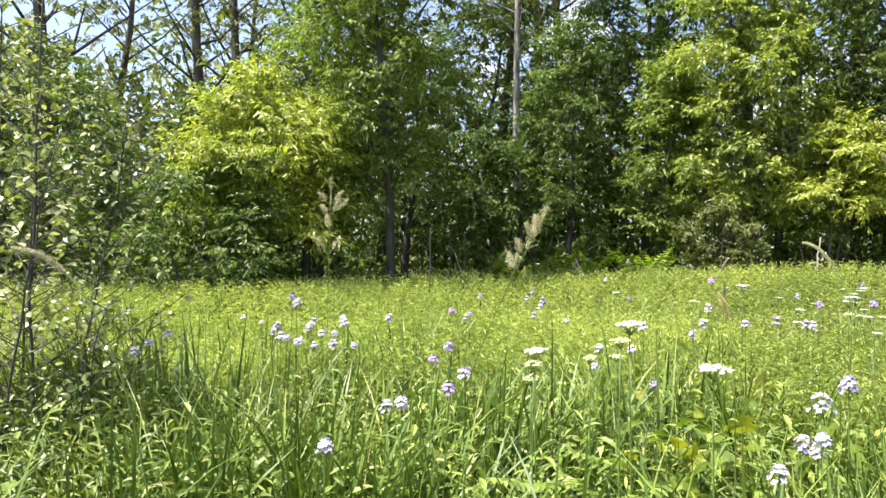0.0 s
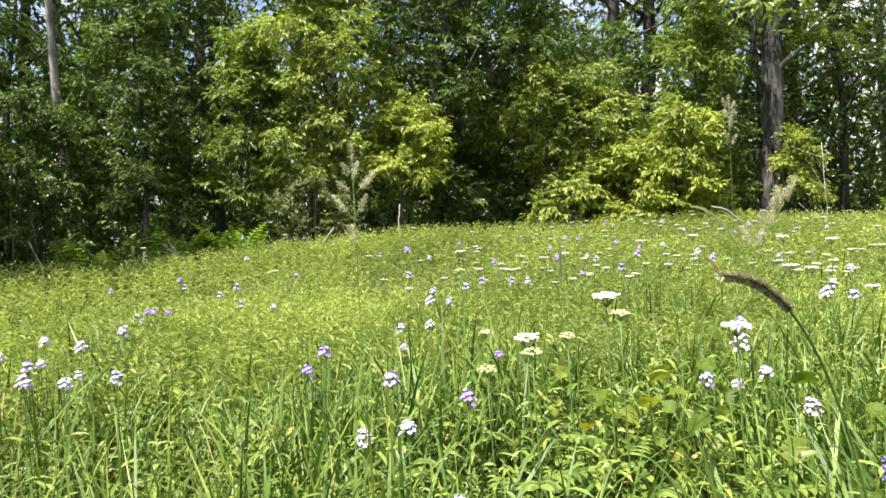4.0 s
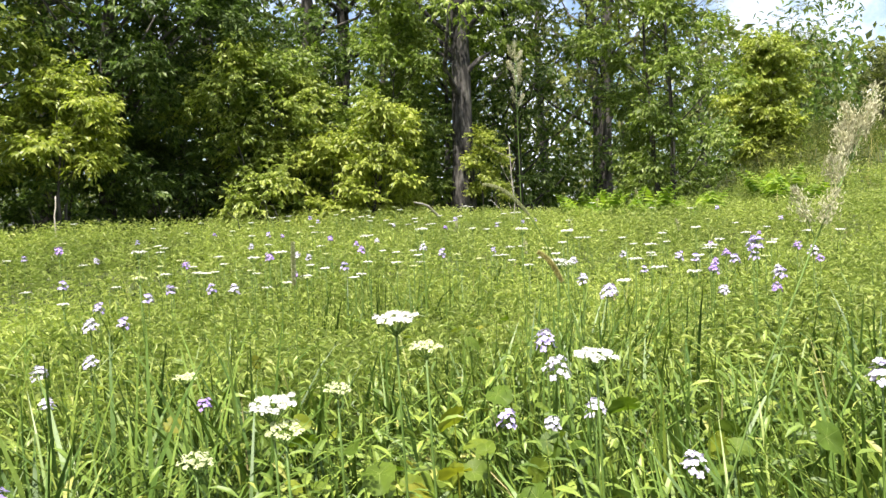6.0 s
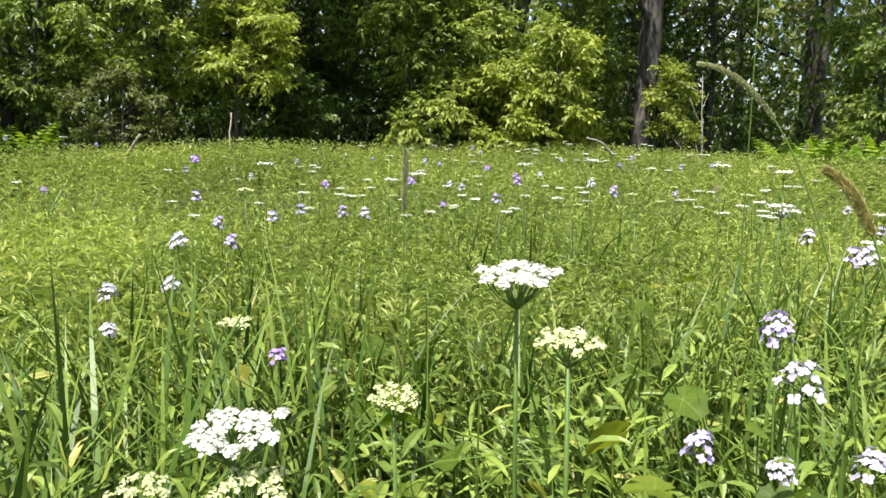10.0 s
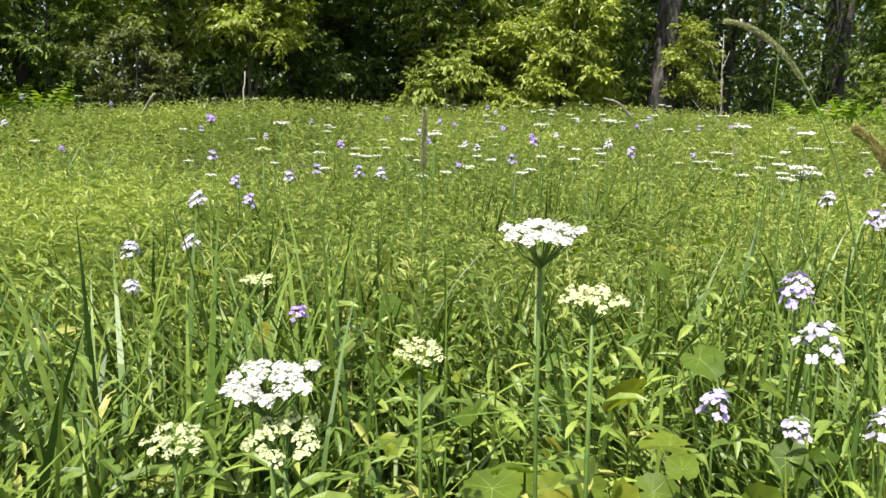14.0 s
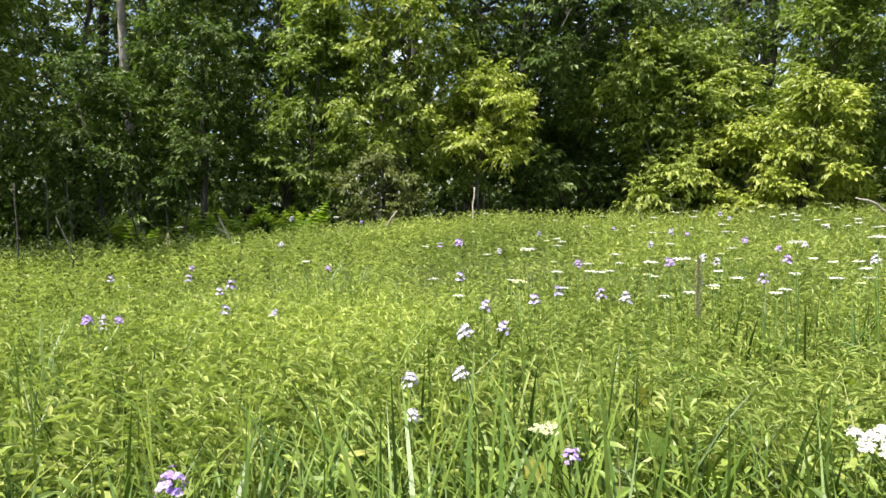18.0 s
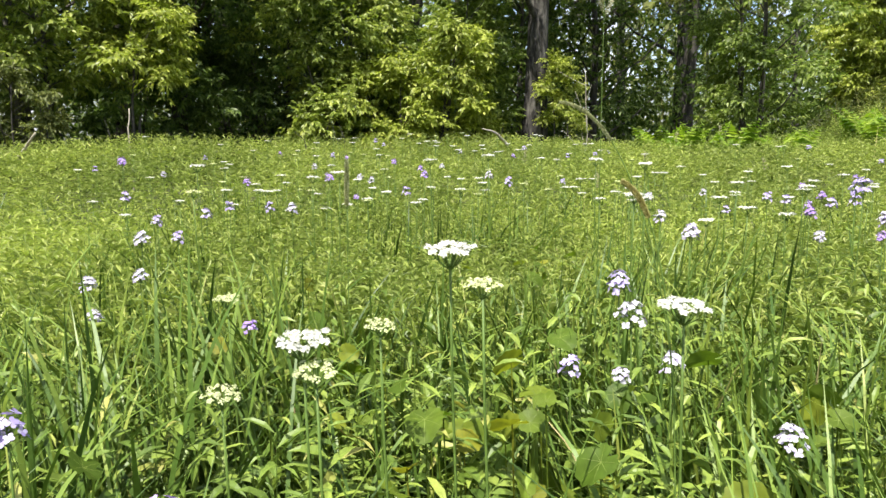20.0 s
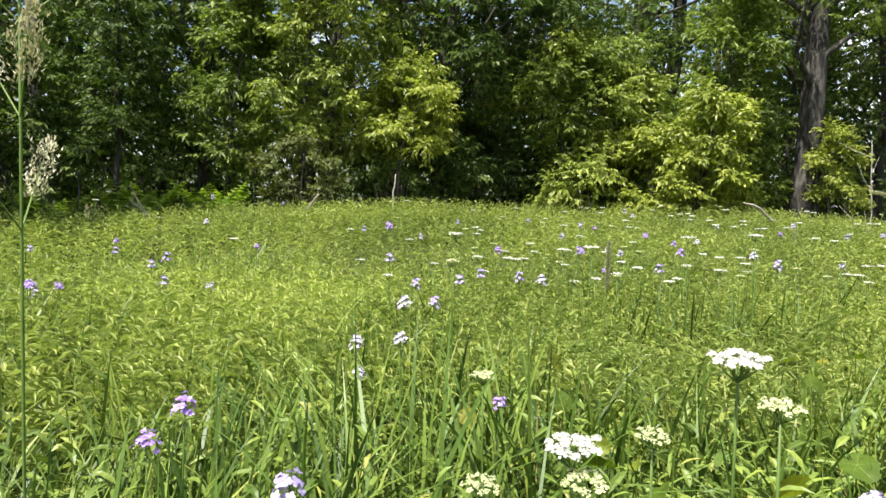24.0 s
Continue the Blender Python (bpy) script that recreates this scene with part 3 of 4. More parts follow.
make_tree("tree", -1.5, 14.6, 8.5, 2.0, 0.20, 115, M_TREE, G + " in deep shade", 0.12, 36, 26, 0.10)
make_tree("tree", -0.1, 11.3, 3.2, 1.0, 0.06, 116, M_BRIGHT, X + " down to the grass", 0.05, 36, 34, 0.085, 3)
make_tree("tree", 0.6, 13.4, 4.2, 1.4, 0.06, 117, M_TREE, G + " behind paler bushes", 0.08, 34, 26, 0.09, 2)
make_tree("tree", 1.42, 10.95, 2.25, 0.58, 0.10, 118, M_YELLOW, Y + " down to the grass", 0.05, 24, 28, 0.085, 3)
make_tree("tree", 0.75, 10.85, 1.75, 0.55, 0.06, 155, M_YELLOW, Y + ", low and wide", 0.04, 20, 26, 0.08, 3)
make_tree("tree", 3.25, 11.65, 13.0, 2.4, 0.24, 119, M_MIXED, "tall tree with a thick grey furrowed trunk", 0.205, 44, 30, 0.10, bark=M_BARK, lean=(0.002, 0))
make_tree("shrub", 3.62, 11.2, 1.9, 0.30, 0.45, 120, M_YELLOW, "small yellow-green bush beside a thick trunk", 0.03, 14, 24, 0.055, 2, cat="shrub")
make_tree("tree", 1.87, 17.0, 15.0, 3.0, 0.35, 121, M_FAR, "tall forked tree with a thick dark trunk", 0.30, 40, 22, 0.13, 2, bark=M_BARK)
make_tree("tree", 0.85, 11.7, 3.1, 0.9, 0.05, 151, M_MIXED, X + " between paler bushes", 0.05, 26, 34, 0.08, 3)
make_tree("tree", 2.25, 12.0, 4.2, 0.85, 0.08, 152, M_MIXED, X + " close to a thick trunk", 0.06, 34, 32, 0.085, 2)
make_tree("shrub", 2.3, 11.0, 1.0, 0.4, 0.08, 153, M_YELLOW, "low yellow-green sprouts by a thick trunk", 0.02, 12, 24, 0.06, 3, cat="shrub")
make_tree("tree", -0.9, 12.3, 4.4, 1.3, 0.2, 154, M_TREE, G + " behind dead stems", 0.07, 32, 28, 0.09, 2)
make_tree("tree", 3.6, 14.0, 4.6, 1.3, 0.06, 122, M_TREE, G, 0.08, 32, 26, 0.09)
make_tree("tree", 5.1, 13.9, 6.5, 1.9, 0.12, 123, M_TREE, G + " in deep shade", 0.1, 38, 28, 0.095)
make_tree("tree", 6.8, 11.2, 6.0, 1.15, 0.05, 124, M_MIXED, X + ", leafy to the ground", 0.07, 48, 34, 0.085, 2)
make_tree("tree", 9.55, 12.2, 2.65, 0.66, 0.10, 125, M_YELLOW, "bright yellow-green tree by the open bank", 0.06, 34, 30, 0.095, 2)
for i, (px, py) in enumerate(((16.0, 18.5), (18.0, 20.8), (20.6, 19.9), (22.5, 20.5))):
    make_tree("tree", px, py, 3.8 + 0.5 * (i % 2), 1.3, 0.06, 126 + i, M_FAR, "grey-green tree standing beyond the open bank", 0.08, 28, 20, 0.11)

# the wood behind: tall trees repeated from four patterns, thin-crowned ones by the open side
tall = [
    make_tree("woodland_tree", -10.6, 13.2, 13.0, 2.8, 0.30, 131, M_FAR, "tall woodland tree with a bare dark trunk", 0.20, 26, 13, 0.15, bark=M_BARKD, split=False),
    make_tree("woodland_tree", -5.0, 12.6, 12.0, 2.5, 0.18, 132, M_TREE, "tall woodland tree with a bare dark trunk", 0.15, 26, 13, 0.14, bark=M_BARKD, split=False),
    make_tree("woodland_tree", -1.0, 17.5, 14.0, 3.0, 0.25, 133, M_FAR, "tall woodland tree with a bare dark trunk", 0.18, 26, 13, 0.15, bark=M_BARK, split=False),
]
thin = make_tree("woodland_tree", -12.6, 2.2, 12.0, 2.4, 0.16, 134, M_FAR, "tall thin-crowned woodland tree with a dark trunk", 0.16, 46, 7, 0.11, bark=M_BARKD, lobe=(0.30, 0.5), split=False)
rng = np.random.default_rng(7)
spots = [(-3.9, 14.2), (0.9, 14.8), (4.6, 16.2), (7.4, 14.6), (-11.2, 12), (-12.5, 15), (-8.5, 15), (-5.5, 15), (-7, 19), (-3, 20), (5.5, 18.5), (8.5, 17), (9, 22), (4, 23), (-0.5, 23), (13, 19), (20, 27), (26, 30), (31, 26), (15, 28)]
thin_spots = [(-12.2, 4.8), (-11.8, 7.2), (-14.2, 1.0), (-15.5, 4.0), (-13.6, 6.2), (-14.0, 9.0), (-16.5, 7.5), (-17, 11), (-12.4, 9.4)]
for i, (sx, sy) in enumerate(spots + thin_spots):
    s = rng.uniform(0.85, 1.15) * (0.55 if sx > 10 else 1.0)
    m = Matrix.Translation((sx, sy, float(ground_z(sx, sy)))) @ Matrix.Rotation(rng.uniform(0, 6.28), 4, "Z") @ Matrix.Diagonal((s, s, s, 1))
    copy_thing(tall[i % 3] if i < len(spots) else thin, m)
for ob in scene.objects:
    if ob.name.startswith("woodland_tree"):
        tagged(ob, group="tall trees in the wood")


def undergrowth():
    """A deep belt of leaves behind the front trees."""
    rng = np.random.default_rng(41)
    n = 60000
    az = rng.uniform(-110, 44, n)
    r = edge_radius(np.minimum(az, 30)) + 3.2 + rng.gamma(2.0, 2.6, n)
    x, y = CX + r * np.sin(np.radians(az)), CY + r * np.cos(np.radians(az))
    z = ground_z(x, y) + rng.beta(1.0, 1.8, n) * 5.5 * (0.5 + 0.6 * clumpy(x, y, 0.7, 3))
    d = rng.normal(0, 1, (n, 3)) + np.array([0, 0, -0.5])
    g = Geo()
    ln = rng.uniform(0.12, 0.22, n)
    leaves(g, np.stack([x, y, z], 1), d, np.array([0, 0, 1.0]) + rng.normal(0, 0.4, (n, 3)), ln, ln * 0.5)
    tagged(part("undergrowth", g, M_TREE), "dense shaded undergrowth deep in the wood", "undergrowth", kind="stuff")


def far_woods():
    rng = np.random.default_rng(42)
    n = 44000
    az = rng.uniform(-130, 75, n)
    r = rng.uniform(34, 46, n)
    x, y = CX + r * np.sin(np.radians(az)), CY + r * np.cos(np.radians(az))
    z = ground_z(x, y) + rng.beta(1.0, 1.4, n) * (9.0 + 5 * clumpy(x, y, 0.35, 2)) * np.interp(az, [30, 40], [1.0, 0.55])
    g = Geo()
    ln = rng.uniform(0.4, 0.8, n)
    leaves(g, np.stack([x, y, z], 1), rng.normal(0, 1, (n, 3)), np.array([0, 0, 1.0]) + rng.normal(0, 0.4, (n, 3)), ln, ln * 0.55)
    tagged(part("far_woods", g, M_FAR), "distant hazy green woods beyond the meadow", "woods", kind="stuff")


undergrowth()
far_woods()

# near sapling beside the camera's start
def sapling(x, y, seed):
    """Thin ascending stems with side twigs that carry glossy oval leaves one by one."""
    rng = np.random.default_rng(seed)
    root = new("sapling")
    root.location = (x, y, float(ground_z(x, y)))
    stems = [(0.0, 0.0, 2.45, 0.03, 0.05, 0.010), (-0.16, -0.12, 2.2, -0.15, 0.02, 0.008), (0.10, -0.10, 1.5, 0.22, 0.10, 0.007), (-0.05, 0.10, 1.7, 0.10, 0.25, 0.007), (-0.30, 0.05, 1.9, -0.28, 0.12, 0.008), (-0.40, -0.22, 1.6, -0.30, -0.15, 0.007), (0.16, 0.06, 0.9, 0.20, 0.16, 0.005), (-0.12, -0.25, 0.95, 0.06, -0.25, 0.005), (0.05, 0.22, 0.85, 0.08, 0.22, 0.005), (-0.45, 0.12, 1.0, -0.12, 0.20, 0.005)]
    crown = Geo()
    for sx, sy, h, lx, ly, rad in stems:
        g = Geo()
        u = np.linspace(0, 1, 12)
        wob = np.cumsum(rng.normal(0, 0.008, (12, 2)), 0)
        line = np.stack([sx + lx * u + wob[:, 0], sy + ly * u + wob[:, 1], -0.05 + h * u], 1)
        tube(g, line, 0.75 * rad * (1 - 0.8 * u) + 0.001, 6)
        part("stem", g, M_BARKD, root, "", True)
        n = int(h * 27)
        for i in range(n):
            f = 0.10 + 0.88 * (i + rng.random()) / n
            b = np.array([np.interp(f, u, line[:, k]) for k in range(3)])
            a = i * 2.4 + rng.normal(0, 0.5)
            reach = (0.42 - 0.24 * f) * rng.uniform(0.5, 1.2)
            w = np.linspace(0, 1, 7)[:, None]
            tw = b + np.array([math.cos(a), math.sin(a), 0.55]) * reach * w + np.array([0, 0, 0.12]) * reach * w * w
            g = Geo()
            tube(g, tw, np.linspace(0.0026, 0.001, 7), 4)
            part("twig", g, M_BARKD, root, "", True)
            m = rng.integers(8, 13)
            at = rng.uniform(0.15, 1.0, m)
            p = np.stack([np.interp(at, w[:, 0], tw[:, k]) for k in range(3)], 1)
            d = rng.normal(0, 0.6, (m, 3)) + np.array([math.cos(a), math.sin(a), -0.15]) * 0.7
            oval_leaves(crown, p, d, np.array([0, 0, 1.0]) + rng.normal(0, 0.45, (m, 3)), rng.uniform(0.020, 0.042, m), rng)
    part("crown", crown, M_GREY, root, "", True)
    return tagged(root, "bushy young sapling with glossy grey-green oval leaves", "sapling")


def oval_leaves(geo, p, d, nrm, length, rng):
    """Rounded leaves with a pointed tip, folded a little along the midrib."""
    d = unit(np.asarray(d, float))
    side = unit(np.cross(d, nrm))
    up = np.cross(side, d)
    ln = length[:, None]
    wd = ln * rng.uniform(0.55, 0.75, (len(p), 1))
    stalk = p + 0.25 * ln * d
    rows = [stalk]
    for f, w in ((0.25, 0.42), (0.55, 0.48), (0.82, 0.26)):
        for sg in (1, -1):
            rows.append(stalk + f * ln * d + sg * w * wd * side + 0.16 * w * wd * up)
        rows.append(stalk + f * ln * d - 0.04 * ln * up * f)
    rows.append(stalk + ln * d - 0.12 * ln * up)
    v = np.stack(rows, 1).reshape(-1, 3)
    b = np.arange(len(p))[:, None] * 11
    tri = [[0, 1, 3], [0, 3, 2], [7, 10, 9], [9, 10, 8]]
    quad = [[1, 4, 6, 3], [3, 6, 5, 2], [4, 7, 9, 6], [6, 9, 8, 5]]
    geo.add(v, t=np.concatenate([b + x for x in tri]), q=np.concatenate([b + x for x in quad]))


sapling(-1.72, 0.22, 140)


# ---- ferns, sticks ----
def fern(name, x, y, size, seed, mat=None):
    rng = np.random.default_rng(seed)
    root = new(name)
    root.location = (x, y, float(ground_z(x, y)) - 0.02)
    for i in range(9):
        g = Geo()
        a = i * 2.4 + rng.uniform(-0.3, 0.3)
        s = np.linspace(0.12, 1, 16)
        ln = size * rng.uniform(0.8, 1.2)
        out = np.array([np.cos(a), np.sin(a), 0])
        line = out * (ln * 0.55 * s**1.6)[:, None] + np.array([0, 0, 1]) * (ln * (1.05 * s - 0.22 * s**3))[:, None]
        tube(g, line, np.linspace(0.006, 0.002, 16), 3)
        lat = np.array([-np.sin(a), np.cos(a), 0])
        for sg in (1, -1):
            pl = 0.28 * ln * np.sin(np.pi * np.clip(0.12 + 0.88 * s, 0, 0.985)) + 0.01
            leaves(g, line, sg * lat + 0.45 * out + np.array([0, 0, 0.12]), np.array([0, 0, 1.0]) + rng.normal(0, 0.25, (16, 3)), pl * rng.uniform(0.85, 1.1, 16), 0.11 * ln, 0.05, 0.25)
        part("frond", g, mat or M_FERN, root)
    return tagged(root, "bright yellow-green fern clump at the wood's edge", "fern", "ferns at the wood's edge")


proto = fern("fern", 4.3, 8.9, 0.92, 51)
for i, (fx, fy) in enumerate([(5.0, 8.9), (5.7, 8.6), (6.9, 8.1), (7.2, 8.9), (4.8, 9.8), (6.1, 9.5), (-5.4, 8.1), (-4.7, 8.7), (-6.2, 7.6)]):
    s = rng.uniform(0.8, 1.1) * (1.2 if fx < 0 else 1.0)
    copy_thing(proto, Matrix.Translation((fx, fy, float(ground_z(fx, fy)) - 0.02)) @ Matrix.Rotation(i * 1.3, 4, "Z") @ Matrix.Diagonal((s, s, s, 1)))


def stick(name, pts, r0, r1, mat, label, cat="dead branch", twigs=0, seed=1):
    rng = np.random.default_rng(seed)
    root = new(name)
    root.location = pts[0]
    pts = np.array(pts, float) - pts[0]
    g = Geo()
    s = np.linspace(0, 1, 8)
    k = np.linspace(0, 1, len(pts))
    line = np.stack([np.interp(s, k, pts[:, i]) for i in range(3)], 1) + rng.normal(0, 0.006, (8, 3)) * np.linalg.norm(pts[-1] - pts[0]) * s[:, None]
    tube(g, line, np.linspace(r0, r1, 8), 6)
    part("main_stem", g, mat, root, "", True)
    for i in range(twigs):
        g = Geo()
        b = line[2 + i % 5]
        d = np.array([rng.normal(0, 0.5), rng.normal(0, 0.5), 0.7])
        ln = rng.uniform(0.12, 0.3) * np.linalg.norm(pts[-1] - pts[0])
        tube(g, [b, b + d * ln * 0.5, b + d * ln + np.array([0, 0, 0.1 * ln])], [r1, r1 * 0.7, r1 * 0.4], 4)
        part("twig", g, mat, root, "", True)
    return tagged(root, label, cat)


def gz(x, y, up=0.0):
    return (x, y, float(ground_z(x, y)) + up)


for i in range(7):
    sx, sy = -5.0 + 0.05 * i, 7.55 + 0.03 * (i % 3)
    stick("dead_stalk", [gz(sx + 0.25, sy), gz(sx + 0.05 - 0.05 * i, sy, 0.55), gz(sx - 0.05 - 0.07 * i, sy, 0.78 - 0.03 * i)], 0.006, 0.003, M_PALE, "pale dry stalk leaning in a loose heap by the hollow", "dead stalk", 0, 80 + i)
stick("dead_stalk", [gz(3.25, 9.1), gz(3.27, 9.1, 0.8), gz(3.22, 9.1, 1.5)], 0.0075, 0.0035, M_PALE, "dry pale branching dead stalk in the meadow", "dead stalk", 7, 3)
stick("fallen_branch", [gz(2.2, 9.0, 0.55), gz(2.0, 8.8, 0.72), gz(1.8, 8.6, 0.78)], 0.02, 0.009, M_PALE, "pale broken branch leaning out of the grass", seed=4)
stick("fallen_branch", [gz(-3.15, 8.0, 0.45), gz(-2.95, 7.75, 0.6), gz(-2.8, 7.6, 0.74)], 0.02, 0.01, M_PALE, "pale broken branch leaning out of the grass", seed=5)
stick("dead_plant", [gz(-2.3, 8.9), gz(-2.32, 8.9, 0.7), gz(-2.3, 8.95, 0.95)], 0.012, 0.007, M_PALE, "pale bare dead stem at the wood's edge", "dead plant", 1, 6)
for i in range(9):
    sx, sy = rng.uniform(-3.2, 0.6), rng.uniform(9.1, 9.9)
    stick("dead_plant", [gz(sx, sy), gz(sx + 0.03, sy, 0.6), gz(sx + rng.normal(0, 0.08), sy, rng.uniform(0.7, 0.95))], 0.007, 0.003, M_BARK, "thin dry dead stem at the wood's edge", "dead plant", 2, 60 + i)
for i in range(10):
    sx, sy = rng.uniform(-7.2, -4.8), rng.uniform(5.0, 7.5)
    stick("dead_plant", [gz(sx, sy), gz(sx + 0.03, sy, 0.6), gz(sx + rng.normal(0, 0.15), sy, rng.uniform(0.9, 1.3))], 0.012, 0.005, M_BARK, "thin dry dead stem at the wood's edge", "dead plant", 2, 90 + i)


# ---- flowers ----
def petals(geo, centre, axis, size, count, rng, wide=0.75):
    """Little flowers: rounded petals round a centre."""
    n = len(centre)
    axis = unit(axis)
    a = unit(np.cross(axis, rng.normal(0, 1, (n, 3))))
    b = np.cross(axis, a)
    size = np.broadcast_to(size, n)[:, None]
    for k in range(count):
        t = 2 * np.pi * k / count + rng.normal(0, 0.12, (n, 1))
        o = np.cos(t) * a + np.sin(t) * b
        s = np.cross(axis, o)
        lift = axis * rng.uniform(-0.1, 0.25, (n, 1))
        v = np.stack([centre, centre + size * (0.55 * o + 0.5 * wide * s + 0.6 * lift), centre + size * (o + 0.22 * wide * s + lift), centre + size * (o - 0.22 * wide * s + lift), centre + size * (0.55 * o - 0.5 * wide * s + 0.6 * lift)], 1).reshape(-1, 3)
        i = np.arange(n)[:, None] * 5
        geo.add(v, t=i + [0, 1, 4], q=i + [1, 2, 3, 4])


def disc(n, radius):
    k = np.arange(n) + 0.5
    r, a = radius * np.sqrt(k / n), k * 2.39996
    return r * np.cos(a), r * np.sin(a), r


def umbel_plant(x, y, z, radius, seed, mat, label, rays=18, florets=20, tilt=(0, 0), name="umbel_flower"):
    """A flat white flower head on radiating rays, over a ribbed stem with a few cut leaves."""
    rng = np.random.default_rng(seed)
    base = float(ground_z(x, y))
    h = z - base
    near = florets > 12
    root = new(name)
    root.location = (x, y, base)
    stem = Geo()
    s = np.linspace(0, 1, 7)
    top = h - radius * 0.95
    tube(stem, np.stack([0.02 * np.sin(3 * s) * (1 - s), 0.015 * np.sin(2.2 * s + seed) * (1 - s), -0.03 + (top + 0.03) * s], 1), np.linspace(0.0027, 0.0018, 7), 6)
    ux, uy, ur = disc(rays, radius * 0.87)
    ux, uy = ux + rng.normal(0, radius * 0.06, rays), uy + rng.normal(0, radius * 0.07, rays)
    uz = h - 0.16 * ur**2 / radius + rng.normal(0, radius * 0.06, rays) + tilt[0] * ux + tilt[1] * uy
    stalks = []
    for i in range(rays):
        e = np.array([ux[i], uy[i], uz[i] - radius * 0.08])
        c = np.array([0, 0, top])
        g = Geo() if near else stem
        tube(g, [c, 0.5 * (c + e) + np.array([ux[i], uy[i], 0]) * 0.12, e], [0.0009, 0.0007, 0.0006], 4)
        if near:
            stalks.append(part("ray", g, M_STEM, root, "", True))
    part("stem", stem, M_STEM, root, "", True)
    g = Geo()
    ru = radius * 0.195
    fx, fy, fr = disc(florets, ru)
    swell = rng.uniform(0.62, 1.15, (rays, 1))
    px, py = fx * swell, fy * swell
    c = np.stack([ux[:, None] + px, uy[:, None] + py, uz[:, None] - 0.34 * fr**2 / ru + tilt[0] * px + tilt[1] * py + rng.normal(0, radius * 0.03, (rays, florets))], -1).reshape(-1, 3)
    ax = np.stack([px / ru * 0.7, py / ru * 0.7 - tilt[1], 0.75 + 0 * px], -1).reshape(-1, 3) + rng.normal(0, 0.22, (rays * florets, 3))
    bloom = radius * (0.062 if near else 0.095) * rng.uniform(0.75, 1.25, rays * florets)
    if near:
        for i, stalk in enumerate(stalks):
            g, k = Geo(), slice(i * florets, (i + 1) * florets)
            petals(g, c[k], ax[k], bloom[k], 5, rng, 0.9)
            part("umbellet", g, mat, stalk)
    else:
        petals(g, c, ax, 1.15 * bloom, 4, rng, 1.0)
        part("flower_head", g, mat, root)
    for i in range(3):
        g = Geo()
        a, zz = rng.uniform(0, 6.28), h * rng.uniform(0.25, 0.6)
        o = np.array([np.cos(a), np.sin(a), 0.25])
        line = np.array([0, 0, zz]) + o * np.linspace(0, 0.16, 9)[:, None]
        tube(g, line, np.linspace(0.0016, 0.0008, 9), 3)
        lat = np.array([-np.sin(a), np.cos(a), 0])
        for sg in (1, -1):
            fine_leaves(g, line[2:], sg * lat + 0.7 * o, np.tile([0, 0, 1.0], (7, 1)), np.linspace(0.07, 0.025, 7), 0.02)
        part("leaf", g, M_HERB, root)
    return tagged(root, label, "flower", "white umbel flowers")


def rocket_plant(x, y, z, seed, mat, label, n=20, size=0.0075, spread=0.020, name="rocket_flower"):
    """A loose head of four-petalled flowers on an upright leafy stem."""
    rng = np.random.default_rng(seed)
    base = float(ground_z(x, y))
    h = z - base
    root = new(name)
    root.location = (x, y, base)
    g = Geo()
    s = np.linspace(0, 1, 7)
    tube(g, np.stack([0.02 * np.sin(3 * s) * (1 - s), 0.015 * np.sin(2.2 * s + seed) * (1 - s), -0.03 + (h + 0.02) * s], 1), np.linspace(0.0034, 0.0014, 7), 6)
    k = np.arange(n)
    hz = h - 0.036 * (k / n) ** 1.2 + rng.normal(0, 0.004, n)
    rr = spread * (0.35 + 0.65 * (k / n) ** 0.6) * rng.uniform(0.75, 1.2, n)
    a = k * 2.4
    c = np.stack([rr * np.cos(a), rr * np.sin(a), hz], 1)
    for i in range(n):
        tube(g, [[0, 0, hz[i] - 0.015], 0.5 * (c[i] + [0, 0, hz[i] - 0.012]), c[i] - [0, 0, 0.002]], [0.0008, 0.0007, 0.0009], 3)
    part("stem", g, M_STEM, root, "", True)
    g = Geo()
    ax = np.stack([np.cos(a), np.sin(a), 0.35 + 1.4 * (1 - k / n)], 1) + rng.normal(0, 0.2, (n, 3))
    bloom = size * rng.uniform(0.85, 1.15, n)
    if size > 0.0076:
        for i in range(n):
            g = Geo()
            petals(g, c[i:i + 1], ax[i:i + 1], bloom[i:i + 1], 4, rng, 0.95)
            part("blossom", g, mat, root)
    else:
        petals(g, c, ax, bloom, 4, rng, 0.95)
        part("flower_head", g, mat, root)
    for k in range(8):
        g = Geo()
        u, a = 0.25 + 0.08 * k, k * 2.4 + seed
        fine_leaves(g, [[0, 0, h * u]], [[math.cos(a), math.sin(a), 0.4]], [[0, 0, 1.0]], 0.11 - 0.07 * u, 0.03 - 0.016 * u)
        part("leaf", g, M_HERB, root)
    return tagged(root, label, "flower", "lilac rocket flowers")


def raised(ob, x, y, z, z0, turn):
    """A copy whose head stands at height z; z0: the pattern's own height over its ground."""
    b = float(ground_z(x, y))
    s = (z - b) / z0
    w = 0.5 + 0.5 * s
    copy_thing(ob, Matrix.Translation((x, y, b)) @ Matrix.Rotation(turn, 4, "Z") @ Matrix.Diagonal((w, w, s, 1)))


